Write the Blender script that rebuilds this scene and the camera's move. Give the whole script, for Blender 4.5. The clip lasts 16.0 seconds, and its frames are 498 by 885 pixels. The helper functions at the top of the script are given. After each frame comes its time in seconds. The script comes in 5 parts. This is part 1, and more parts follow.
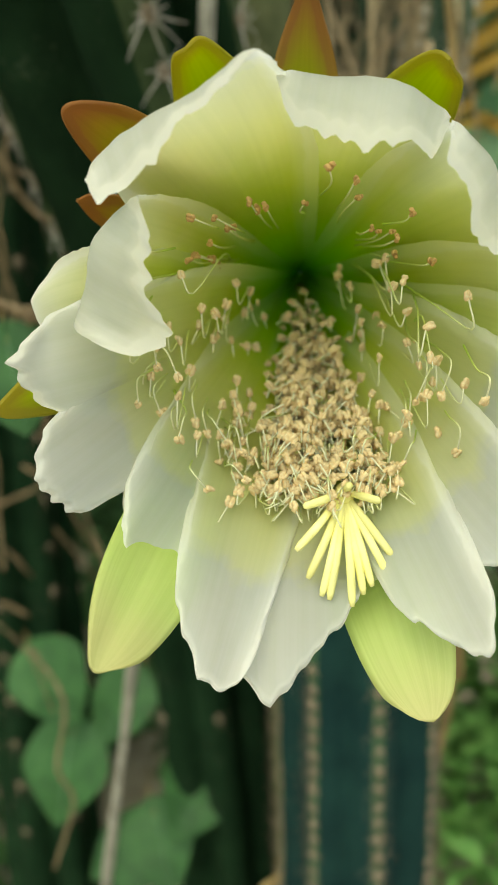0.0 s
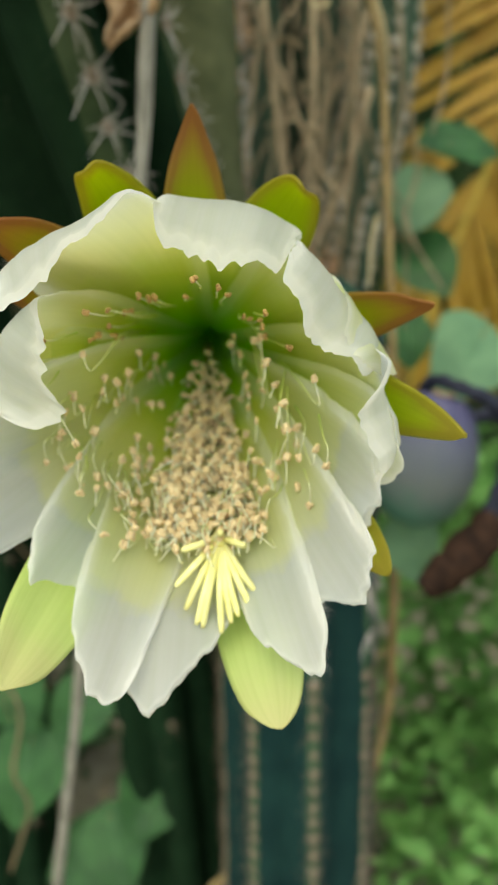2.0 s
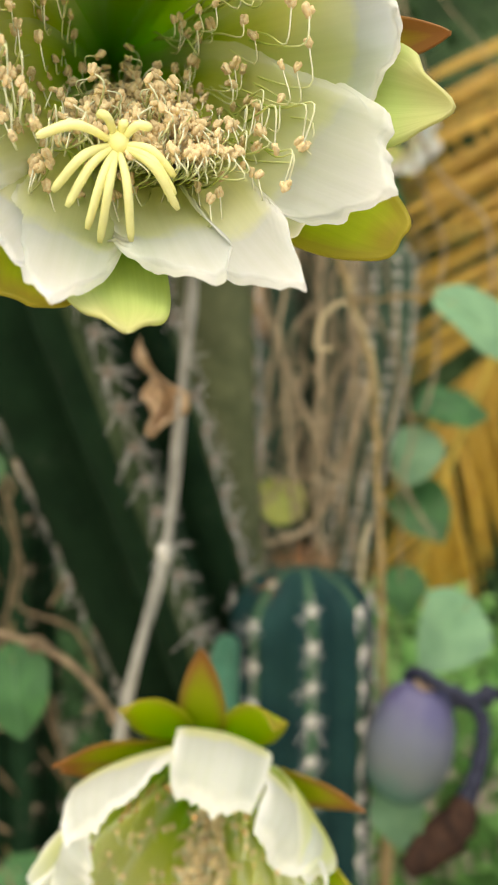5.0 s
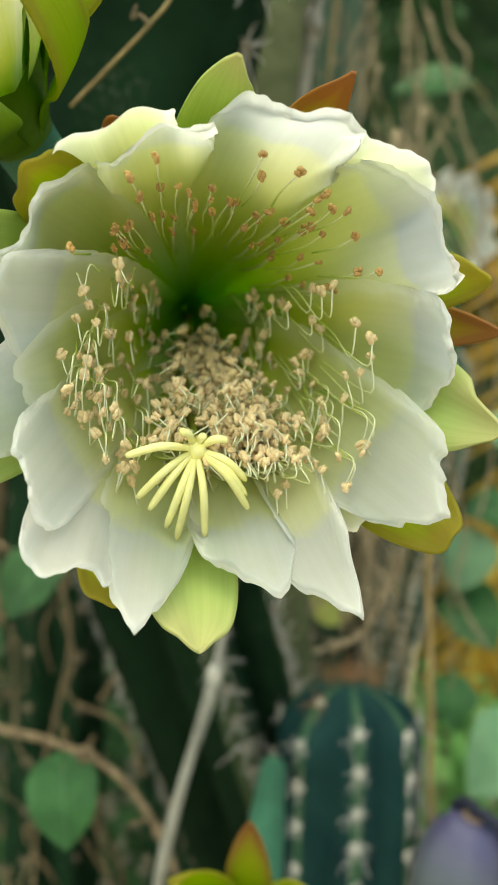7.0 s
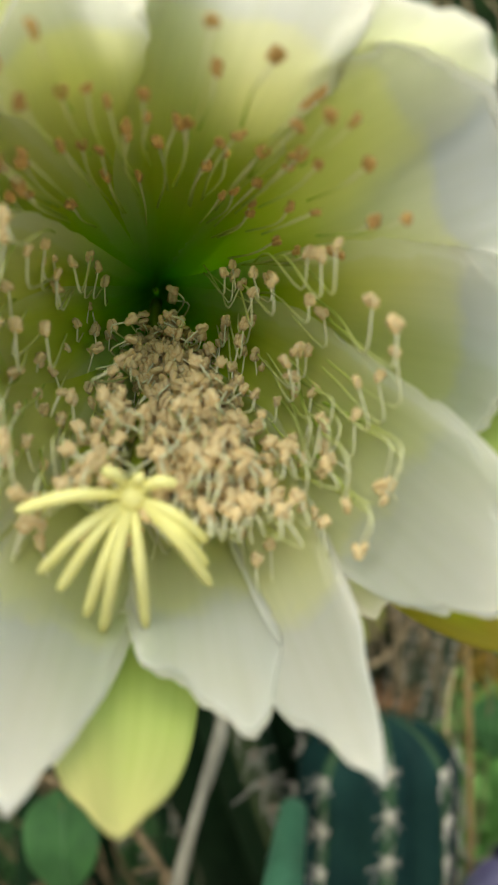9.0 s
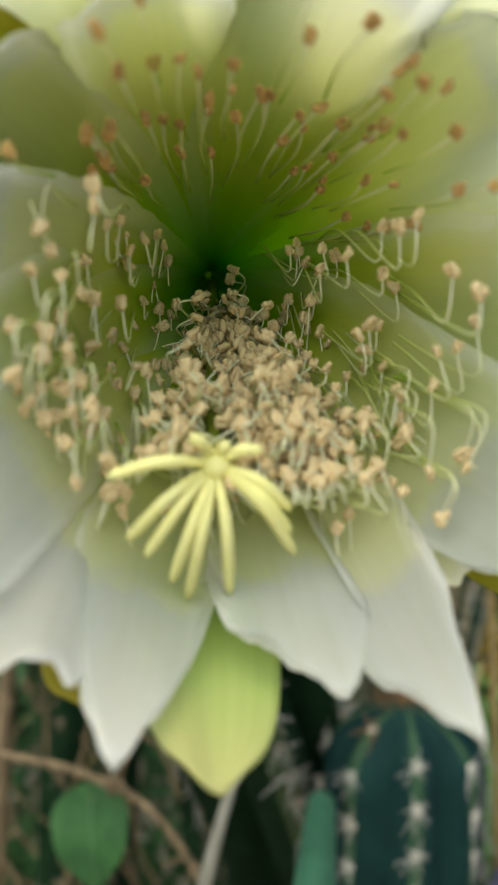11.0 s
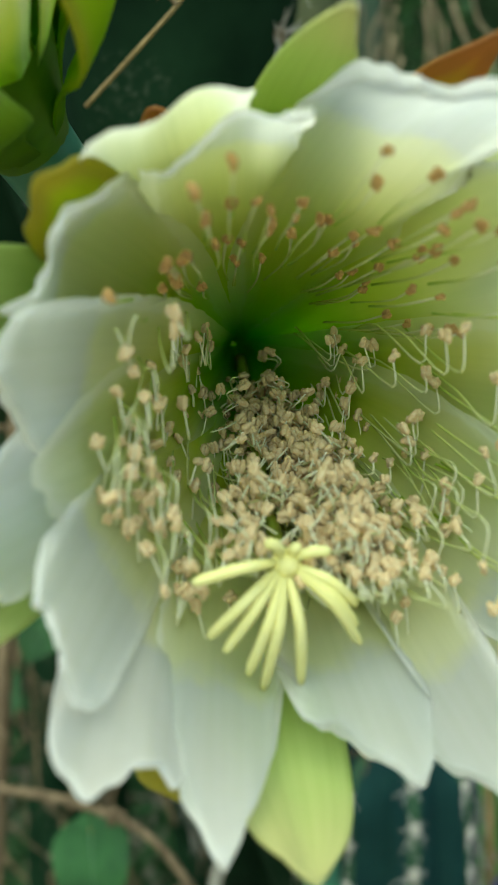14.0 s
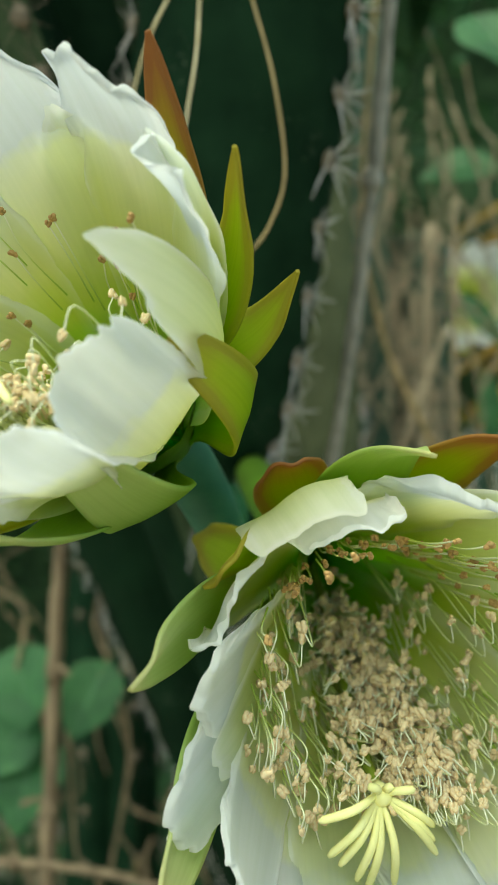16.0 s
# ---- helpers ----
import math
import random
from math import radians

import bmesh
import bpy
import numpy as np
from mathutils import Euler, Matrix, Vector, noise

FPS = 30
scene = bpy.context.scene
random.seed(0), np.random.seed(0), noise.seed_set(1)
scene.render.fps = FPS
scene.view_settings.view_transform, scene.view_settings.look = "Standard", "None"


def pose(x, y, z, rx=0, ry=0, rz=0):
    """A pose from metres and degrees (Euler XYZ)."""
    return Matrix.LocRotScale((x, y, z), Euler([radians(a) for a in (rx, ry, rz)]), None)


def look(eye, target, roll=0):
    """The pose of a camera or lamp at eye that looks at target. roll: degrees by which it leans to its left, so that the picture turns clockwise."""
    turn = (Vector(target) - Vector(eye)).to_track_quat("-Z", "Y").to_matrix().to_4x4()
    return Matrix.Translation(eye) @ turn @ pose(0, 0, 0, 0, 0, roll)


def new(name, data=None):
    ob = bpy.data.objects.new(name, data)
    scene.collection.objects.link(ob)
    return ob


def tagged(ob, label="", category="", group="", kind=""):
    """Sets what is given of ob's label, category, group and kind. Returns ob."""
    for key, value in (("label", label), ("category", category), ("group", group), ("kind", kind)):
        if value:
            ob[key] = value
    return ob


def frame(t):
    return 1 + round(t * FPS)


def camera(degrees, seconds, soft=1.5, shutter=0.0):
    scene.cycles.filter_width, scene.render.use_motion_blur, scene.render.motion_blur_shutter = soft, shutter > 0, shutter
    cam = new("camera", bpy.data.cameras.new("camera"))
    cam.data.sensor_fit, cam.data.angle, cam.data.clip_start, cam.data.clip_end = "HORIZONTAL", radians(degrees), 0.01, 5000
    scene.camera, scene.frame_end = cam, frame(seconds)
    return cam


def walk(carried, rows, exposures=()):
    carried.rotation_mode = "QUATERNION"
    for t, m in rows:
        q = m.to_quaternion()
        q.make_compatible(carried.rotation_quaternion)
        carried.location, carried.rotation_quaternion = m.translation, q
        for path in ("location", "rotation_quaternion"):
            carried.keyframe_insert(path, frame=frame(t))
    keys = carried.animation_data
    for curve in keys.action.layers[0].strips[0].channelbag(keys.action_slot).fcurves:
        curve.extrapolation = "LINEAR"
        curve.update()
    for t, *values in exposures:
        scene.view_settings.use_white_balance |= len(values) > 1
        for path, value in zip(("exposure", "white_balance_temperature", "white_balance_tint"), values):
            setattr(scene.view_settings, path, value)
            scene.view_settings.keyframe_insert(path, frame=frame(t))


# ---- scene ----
cam = camera(36.64, 16.0)
cam.data.dof.use_dof, cam.data.dof.focus_distance, cam.data.dof.aperture_fstop = True, 0.19, 14.0
EXPOSURES = [(0.0, 0.72, 8100, -12), (1.0, 0.68, 7850, -11), (2.0, 0.74, 7500, -6), (3.0, 1.02, 7500, 0), (4.2, 1.24, 7950, 4), (6.5, 0.90, 7850, -6), (7.2, 0.84, 7500, -12), (8.0, 0.72, 7800, -4), (10.5, 0.58, 7250, -8), (11.5, 0.56, 7050, 1), (12.0, 0.52, 7250, 1), (12.5, 0.46, 6700, -17), (13.5, 0.58, 6700, -20), (14.5, 0.64, 6600, -20), (16.0, 0.64, 6700, -18)]
PATH = [
    (0, (-0.00121, -0.00734, 1.30321), (0.00163, 0.96972, 1.09026), -1.50),
    (0.5, (0.01359, -0.01256, 1.31059), (0.02825, 0.96449, 1.09807), -0.90),
    (1, (0.01371, -0.01972, 1.31579), (0.04228, 0.95752, 1.10561), -0.86),
    (1.5, (0.01753, -0.02759, 1.32013), (0.05381, 0.94998, 1.11264), -0.72),
    (2, (0.02647, -0.04356, 1.32616), (0.06145, 0.93417, 1.11921), -0.75),
    (2.5, (0.02156, -0.06071, 1.37503), (0.05076, 0.91736, 1.16880), -0.59),
    (3, (0.04463, -0.09187, 1.41248), (0.05908, 0.88861, 1.21641), -0.35),
    (3.5, (0.04612, -0.09723, 1.44379), (0.04664, 0.89008, 1.28494), -0.23),
    (4, (0.03941, -0.10052, 1.48231), (0.04814, 0.89294, 1.36843), 0.06),
    (4.2, (0.03975, -0.10577, 1.48480), (0.05011, 0.88944, 1.38756), 0.02),
    (6.3, (0.03992, -0.15720, 1.55614), (0.00923, 0.84226, 1.54443), 2.58),
    (6.5, (0.04251, -0.15771, 1.56171), (0.00389, 0.84154, 1.56328), 2.64),
    (7, (0.03548, -0.14621, 1.56364), (-0.03231, 0.85146, 1.57124), 2.36),
    (7.5, (0.03932, -0.10323, 1.56027), (-0.04172, 0.89347, 1.56407), 1.99),
    (8, (0.04319, -0.07829, 1.56144), (-0.05568, 0.91681, 1.55961), 1.84),
    (10.3, (0.03819, -0.07696, 1.58488), (-0.07060, 0.91709, 1.59129), 1.87),
    (10.5, (0.03699, -0.07940, 1.57969), (-0.07431, 0.91438, 1.58355), 1.95),
    (11, (0.02991, -0.08003, 1.56659), (-0.09011, 0.91274, 1.56850), 1.68),
    (11.5, (0.02537, -0.07959, 1.56726), (-0.10013, 0.91250, 1.56884), 1.55),
    (12, (0.02290, -0.07850, 1.55613), (-0.10772, 0.91293, 1.55441), 1.46),
    (12.5, (0.02240, -0.08097, 1.55117), (-0.10711, 0.91060, 1.54992), 1.27),
    (13, (0.01814, -0.08969, 1.54760), (-0.11159, 0.90185, 1.54414), 1.07),
    (13.5, (0.01137, -0.09593, 1.56462), (-0.09763, 0.89811, 1.56358), 0.63),
    (14, (0.01254, -0.09232, 1.58408), (-0.06905, 0.90427, 1.59684), 0.55),
    (14.5, (0.01295, -0.10989, 1.60771), (-0.06345, 0.88694, 1.63004), 0.35),
    (15, (-0.00223, -0.12572, 1.61931), (-0.07617, 0.87119, 1.64586), 0.17),
    (15.5, (0.00062, -0.14153, 1.63337), (-0.07352, 0.85518, 1.66608), 0.21),
    (16, (-0.00905, -0.15170, 1.64702), (-0.09282, 0.84374, 1.69254), -0.44),
]
walk(cam, [(t, look(eye, target, roll)) for t, eye, target, roll in PATH], EXPOSURES)

# ---- world and light: a bright overcast sky ----
world = bpy.data.worlds.new("overcast_sky")
scene.world = world
world.use_nodes = True
wn = world.node_tree
sky = wn.nodes.new("ShaderNodeTexSky")
sky.sky_type, sky.sun_disc = "NISHITA", False
sky.sun_elevation, sky.sun_rotation = radians(72), radians(215)
sky.air_density, sky.dust_density = 1.0, 4.0
back = wn.nodes["Background"]
back.inputs["Strength"].default_value = 0.15
wn.links.new(sky.outputs[0], back.inputs["Color"])

sun = new("sun", bpy.data.lights.new("sun", "SUN"))
sun.data.energy, sun.data.angle, sun.data.color = 1.5, radians(80), (1.0, 0.95, 0.86)
sun.matrix_world = look((-0.8, -2.8, 5.4), (0, 0.2, 1.3))


# ---- materials ----
def material(name, rough=0.6, spec=0.3):
    m = bpy.data.materials.new(name)
    m.use_nodes = True
    n = m.node_tree.nodes
    b = n["Principled BSDF"]
    b.inputs["Roughness"].default_value = rough
    b.inputs["Specular IOR Level"].default_value = spec
    return m, n, m.node_tree.links, b


def ramp(n, stops, mode="LINEAR"):
    r = n.new("ShaderNodeValToRGB")
    r.color_ramp.interpolation = mode
    e = r.color_ramp.elements
    while len(e) < len(stops):
        e.new(0.5)
    for k, (p, c) in enumerate(stops):
        e[k].position, e[k].color = p, (*c, 1)
    return r


def noise_node(n, l, scale, detail=4, rough=0.6, coords="Object", stretch=None):
    t = n.new("ShaderNodeTexCoord")
    x = n.new("ShaderNodeTexNoise")
    x.inputs["Scale"].default_value, x.inputs["Detail"].default_value, x.inputs["Roughness"].default_value = scale, detail, rough
    if stretch:
        mp = n.new("ShaderNodeMapping")
        mp.inputs["Scale"].default_value = stretch
        l.new(t.outputs[coords], mp.inputs[0])
        l.new(mp.outputs[0], x.inputs["Vector"])
    else:
        l.new(t.outputs[coords], x.inputs["Vector"])
    return x


def mixc(n, l, kind, fac, a, b):
    m = n.new("ShaderNodeMix")
    m.data_type, m.blend_type = "RGBA", kind
    for sock, v in ((m.inputs["Factor"], fac), (m.inputs["A"], a), (m.inputs["B"], b)):
        if hasattr(v, "links"):
            l.new(v, sock)
        elif isinstance(v, tuple):
            sock.default_value = (*v, 1)
        else:
            sock.default_value = v
    return m.outputs["Result"]


def bump(n, l, b, height, strength, dist=0.001):
    k = n.new("ShaderNodeBump")
    k.inputs["Strength"].default_value, k.inputs["Distance"].default_value = strength, dist
    l.new(height, k.inputs["Height"])
    l.new(k.outputs[0], b.inputs["Normal"])


def thin(m, n, l, b, colour, share):
    """Lets light through a thin leaf or petal."""
    tr = n.new("ShaderNodeBsdfTranslucent")
    l.new(colour, tr.inputs[0])
    mx = n.new("ShaderNodeMixShader")
    mx.inputs[0].default_value = share
    l.new(b.outputs[0], mx.inputs[1])
    l.new(tr.outputs[0], mx.inputs[2])
    l.new(mx.outputs[0], n["Material Output"].inputs[0])


def petal_material(name, stops, share, rough=0.5, veins=0.25, blot=None, margin=None):
    m, n, l, b = material(name, rough, 0.25)
    uv = n.new("ShaderNodeUVMap")
    uv.uv_map = "UVMap"
    sep = n.new("ShaderNodeSeparateXYZ")
    l.new(uv.outputs[0], sep.inputs[0])
    wob = noise_node(n, l, 90, 3)
    add = n.new("ShaderNodeMath")
    add.operation = "MULTIPLY_ADD"
    l.new(wob.outputs["Fac"], add.inputs[0])
    add.inputs[1].default_value = 0.10
    l.new(sep.outputs["Y"], add.inputs[2])
    sub = n.new("ShaderNodeMath")
    sub.operation = "SUBTRACT"
    l.new(add.outputs[0], sub.inputs[0])
    sub.inputs[1].default_value = 0.05
    r = ramp(n, stops)
    l.new(sub.outputs[0], r.inputs[0])
    colour = r.outputs[0]
    mp = n.new("ShaderNodeMapping")
    mp.inputs["Scale"].default_value = (26, 1.6, 1)
    l.new(uv.outputs[0], mp.inputs[0])
    vn = n.new("ShaderNodeTexNoise")
    vn.inputs["Scale"].default_value, vn.inputs["Detail"].default_value = 1.0, 3
    l.new(mp.outputs[0], vn.inputs["Vector"])
    vr = ramp(n, [(0.3, (0.82, 0.86, 0.74)), (0.65, (1.0, 1.0, 1.0))])
    l.new(vn.outputs["Fac"], vr.inputs[0])
    colour = mixc(n, l, "MULTIPLY", veins, colour, vr.outputs[0])
    # Edge band: own edge colour on sepals, painted sky light on petal rims.
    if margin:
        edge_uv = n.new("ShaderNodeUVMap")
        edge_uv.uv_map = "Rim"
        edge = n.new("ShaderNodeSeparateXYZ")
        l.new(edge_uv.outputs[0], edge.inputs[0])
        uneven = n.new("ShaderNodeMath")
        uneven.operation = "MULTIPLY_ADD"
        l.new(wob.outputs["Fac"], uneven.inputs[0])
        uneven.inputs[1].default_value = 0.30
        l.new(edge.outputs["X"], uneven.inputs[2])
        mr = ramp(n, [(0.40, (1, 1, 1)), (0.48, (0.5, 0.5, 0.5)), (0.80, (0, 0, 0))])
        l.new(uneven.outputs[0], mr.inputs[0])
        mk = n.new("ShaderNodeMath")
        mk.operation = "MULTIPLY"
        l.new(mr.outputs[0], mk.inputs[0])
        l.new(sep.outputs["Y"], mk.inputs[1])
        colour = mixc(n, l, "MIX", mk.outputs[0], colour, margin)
    if blot:
        bn = noise_node(n, l, 160, 2, 0.7)
        br = ramp(n, [(0.62, (0, 0, 0)), (0.70, (1, 1, 1))])
        l.new(bn.outputs["Fac"], br.inputs[0])
        colour = mixc(n, l, "MIX", br.outputs[0], colour, blot)
    l.new(colour, b.inputs["Base Color"])
    bump(n, l, b, vn.outputs["Fac"], 0.16, 0.0008)
    thin(m, n, l, b, colour, share)
    return m


# White of the petal body, greyed to carry the bowl's shade in its colour.
SHADED_WHITE = (0.68, 0.705, 0.70)
# Yellow stops lifted for the upper wall's glow, margin whitened for sky-lit rims.
M_petal = petal_material("white_petal", [(0.05, (0.24, 0.66, 0.01)), (0.22, (0.42, 0.74, 0.03)), (0.38, (0.72, 0.80, 0.13)), (0.50, (0.82, 0.83, 0.34)), (0.72, (0.76, 0.78, 0.54)), (0.76, SHADED_WHITE), (0.93, (0.79, 0.81, 0.82)), (1.0, (0.90, 0.90, 0.90))], 0.65, margin=(0.98, 0.98, 0.99))
M_outer = petal_material("greenish_petal", [(0.15, (0.36, 0.62, 0.03)), (0.42, (0.60, 0.72, 0.12)), (0.66, (0.76, 0.80, 0.34)), (0.85, (0.83, 0.86, 0.56)), (1.0, (0.90, 0.91, 0.78))], 0.70, veins=0.35, margin=(0.93, 0.93, 0.84))
M_sepal = petal_material("green_sepal", [(0.20, (0.32, 0.56, 0.015)), (0.50, (0.46, 0.62, 0.025)), (0.88, (0.62, 0.70, 0.07)), (1.0, (0.58, 0.46, 0.10))], 0.66, rough=0.42, veins=0.45, margin=(0.52, 0.46, 0.08))
M_sepal_red = petal_material("reddish_sepal", [(0.35, (0.32, 0.48, 0.015)), (0.70, (0.46, 0.50, 0.03)), (0.90, (0.50, 0.34, 0.06)), (1.0, (0.48, 0.20, 0.08))], 0.55, rough=0.42, veins=0.45, margin=(0.42, 0.20, 0.07))
M_sepal_pale = petal_material("pale_green_sepal", [(0.25, (0.20, 0.34, 0.015)), (0.55, (0.36, 0.54, 0.07)), (0.85, (0.57, 0.68, 0.25)), (1.0, (0.66, 0.64, 0.32))], 0.40, rough=0.42, veins=0.45)


def plain(name, dark, light, scale, rough=0.6, spec=0.3, relief=0.3, share=0.0, stretch=None, detail=5, dist=0.002, specks=None, vary=0.8):
    m, n, l, b = material(name, rough, spec)
    x = noise_node(n, l, scale, detail, 0.62, stretch=stretch)
    r = ramp(n, [(0.3, dark), (0.7, light)])
    l.new(x.outputs["Fac"], r.inputs[0])
    big = noise_node(n, l, scale * 0.17, 2)
    br = ramp(n, [(0.3, (0.72, 0.72, 0.72)), (0.7, (1.1, 1.1, 1.1))])
    l.new(big.outputs["Fac"], br.inputs[0])
    c = mixc(n, l, "MULTIPLY", vary, r.outputs[0], br.outputs[0])
    oi = n.new("ShaderNodeObjectInfo")
    rr = ramp(n, [(0.0, (0.82, 0.82, 0.80)), (1.0, (1.12, 1.12, 1.12))])
    l.new(oi.outputs["Random"], rr.inputs[0])
    c = mixc(n, l, "MULTIPLY", vary, c, rr.outputs[0])
    if specks:
        sp_n = noise_node(n, l, 420, 1, 0.5)
        patch = noise_node(n, l, 14, 3, 0.6)
        both = n.new("ShaderNodeMath")
        both.operation = "MULTIPLY"
        l.new(sp_n.outputs["Fac"], both.inputs[0])
        l.new(patch.outputs["Fac"], both.inputs[1])
        sr = ramp(n, [(0.40, (0, 0, 0)), (0.44, (1, 1, 1))])
        l.new(both.outputs[0], sr.inputs[0])
        c = mixc(n, l, "MIX", sr.outputs[0], c, specks)
    l.new(c, b.inputs["Base Color"])
    if relief:
        bump(n, l, b, x.outputs["Fac"], relief, dist)
    if share:
        thin(m, n, l, b, c, share)
    return m


M_tube = plain("green_flower_tube", (0.10, 0.20, 0.02), (0.17, 0.30, 0.03), 60, 0.4, 0.4, 0.2, 0.35)
M_throat = plain("bright_green_throat", (0.34, 0.70, 0.010), (0.44, 0.76, 0.02), 200, 0.5, 0.1, 0.2, 0.6)
M_bud = plain("dark_green_bud", (0.03, 0.13, 0.05), (0.06, 0.21, 0.07), 60, 0.5, 0.25, 0.2)
M_tube_teal = plain("blue_green_tube", (0.06, 0.20, 0.13), (0.10, 0.28, 0.18), 60, 0.45, 0.4, 0.2, 0.3)
M_filament = petal_material("pale_filament", [(0.0, (0.40, 0.58, 0.06)), (0.40, (0.70, 0.76, 0.26)), (0.75, (0.90, 0.90, 0.66)), (1.0, (0.94, 0.92, 0.78))], 0.25, veins=0.0)
M_anther_brown = plain("brown_anther", (0.50, 0.29, 0.10), (0.68, 0.45, 0.20), 900, 0.8, 0.2, 0.8, dist=0.0006)
M_anther = plain("tan_anther", (0.90, 0.66, 0.36), (0.98, 0.86, 0.58), 1700, 0.85, 0.1, 0.6, 0.25, dist=0.0004, detail=2, vary=0.2)
M_style = plain("yellow_stigma", (0.93, 0.88, 0.36), (0.97, 0.93, 0.46), 150, 0.45, 0.3, 0.15, 0.0)
M_style_green = plain("green_style", (0.25, 0.36, 0.03), (0.38, 0.46, 0.06), 150, 0.45, 0.35, 0.15)
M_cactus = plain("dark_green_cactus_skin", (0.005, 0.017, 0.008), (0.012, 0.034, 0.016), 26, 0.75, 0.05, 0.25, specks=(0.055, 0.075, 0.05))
M_cactus_edge = plain("grey_green_cactus_skin", (0.035, 0.060, 0.028), (0.075, 0.105, 0.055), 30, 0.75, 0.1, 0.3)
M_cactus_teal = plain("blue_green_cactus_skin", (0.006, 0.026, 0.030), (0.014, 0.050, 0.048), 22, 0.7, 0.08, 0.2)
M_cactus_far = plain("dull_green_cactus_skin", (0.024, 0.054, 0.036), (0.056, 0.10, 0.064), 30, 0.7, 0.2, 0.4)
M_cactus_moss = plain("mossy_grey_cactus_skin", (0.065, 0.08, 0.037), (0.13, 0.145, 0.075), 40, 0.8, 0.2, 0.5, specks=(0.22, 0.22, 0.16))
M_cactus_rib = plain("light_green_cactus_rib", (0.03, 0.085, 0.05), (0.06, 0.13, 0.07), 30, 0.65, 0.18, 0.2)
M_wool = plain("grey_areole_wool", (0.12, 0.092, 0.066), (0.34, 0.285, 0.225), 700, 0.95, 0.1, 1.0, dist=0.001)
M_wool_pale = plain("white_areole_wool", (0.45, 0.42, 0.38), (0.75, 0.72, 0.66), 700, 0.95, 0.1, 1.0, dist=0.001)
M_spine = plain("grey_spine", (0.34, 0.30, 0.29), (0.72, 0.70, 0.70), 200, 0.5, 0.3, 0.0)
M_spine_red = plain("reddish_spine", (0.22, 0.09, 0.04), (0.45, 0.24, 0.12), 200, 0.5, 0.3, 0.0)
# Dry vine darkened for the shaded left growth, that shade put into the colour.
M_dry = plain("dry_brown_vine", (0.10, 0.072, 0.046), (0.32, 0.24, 0.155), 120, 0.8, 0.2, 0.6, stretch=(1, 1, 0.15))
# The same dry vine at its lit brightness.
M_dry_pale = plain("pale_dry_vine", (0.19, 0.145, 0.095), (0.50, 0.40, 0.27), 120, 0.8, 0.2, 0.6, stretch=(1, 1, 0.15))
M_stalk = plain("grey_dry_stalk", (0.17, 0.165, 0.145), (0.48, 0.46, 0.42), 260, 0.8, 0.2, 0.8, stretch=(1, 1, 0.06), dist=0.001)
M_vine = plain("tan_vine", (0.22, 0.15, 0.06), (0.42, 0.31, 0.15), 150, 0.6, 0.3, 0.4, stretch=(1, 1, 0.15))
M_tendril = plain("straw_tendril", (0.50, 0.40, 0.22), (0.72, 0.62, 0.40), 150, 0.5, 0.3, 0.0)
M_dead = plain("dead_brown_leaf", (0.44, 0.28, 0.16), (0.74, 0.54, 0.36), 130, 0.8, 0.2, 0.9, 0.15, dist=0.002)
M_leaf = plain("green_vine_leaf", (0.032, 0.11, 0.036), (0.065, 0.19, 0.060), 45, 0.5, 0.35, 0.4, 0.3)
M_leaf_pale = plain("pale_green_leaf", (0.14, 0.28, 0.16), (0.20, 0.36, 0.20), 45, 0.5, 0.35, 0.4, 0.3)
M_leaf_yellow = plain("yellowing_leaf", (0.26, 0.30, 0.06), (0.40, 0.42, 0.12), 45, 0.55, 0.3, 0.4, 0.3)
M_palm = plain("orange_dry_palm_leaflet", (0.34, 0.18, 0.015), (0.56, 0.36, 0.05), 14, 0.5, 0.35, 0.3, 0.25, stretch=(1, 1, 1))
M_rachis = plain("yellow_palm_rib", (0.50, 0.36, 0.06), (0.66, 0.50, 0.10), 30, 0.5, 0.3, 0.2)
M_pod = plain("black_dry_flower", (0.008, 0.010, 0.022), (0.035, 0.04, 0.075), 160, 0.6, 0.2, 0.7)
M_pod_brown = plain("dark_brown_dry_petals", (0.007, 0.005, 0.006), (0.065, 0.032, 0.020), 130, 0.8, 0.15, 1.0, dist=0.003)
M_far = plain("far_dark_foliage", (0.015, 0.032, 0.014), (0.045, 0.085, 0.035), 9, 0.8, 0.1, 0.6, dist=0.03)
M_leaf_far = plain("far_green_leaf", (0.026, 0.075, 0.03), (0.068, 0.15, 0.053), 20, 0.6, 0.2, 0.2, 0.3)
M_leaf_bright = plain("bright_green_leaf", (0.14, 0.34, 0.09), (0.27, 0.50, 0.17), 20, 0.6, 0.2, 0.2, 0.35)
# Soil made this pale as a reflector, to light the flowers from below.
M_ground = plain("pale_bounce_soil", (0.30, 0.27, 0.21), (0.46, 0.41, 0.33), 18, 0.95, 0.1, 1.0, dist=0.02)


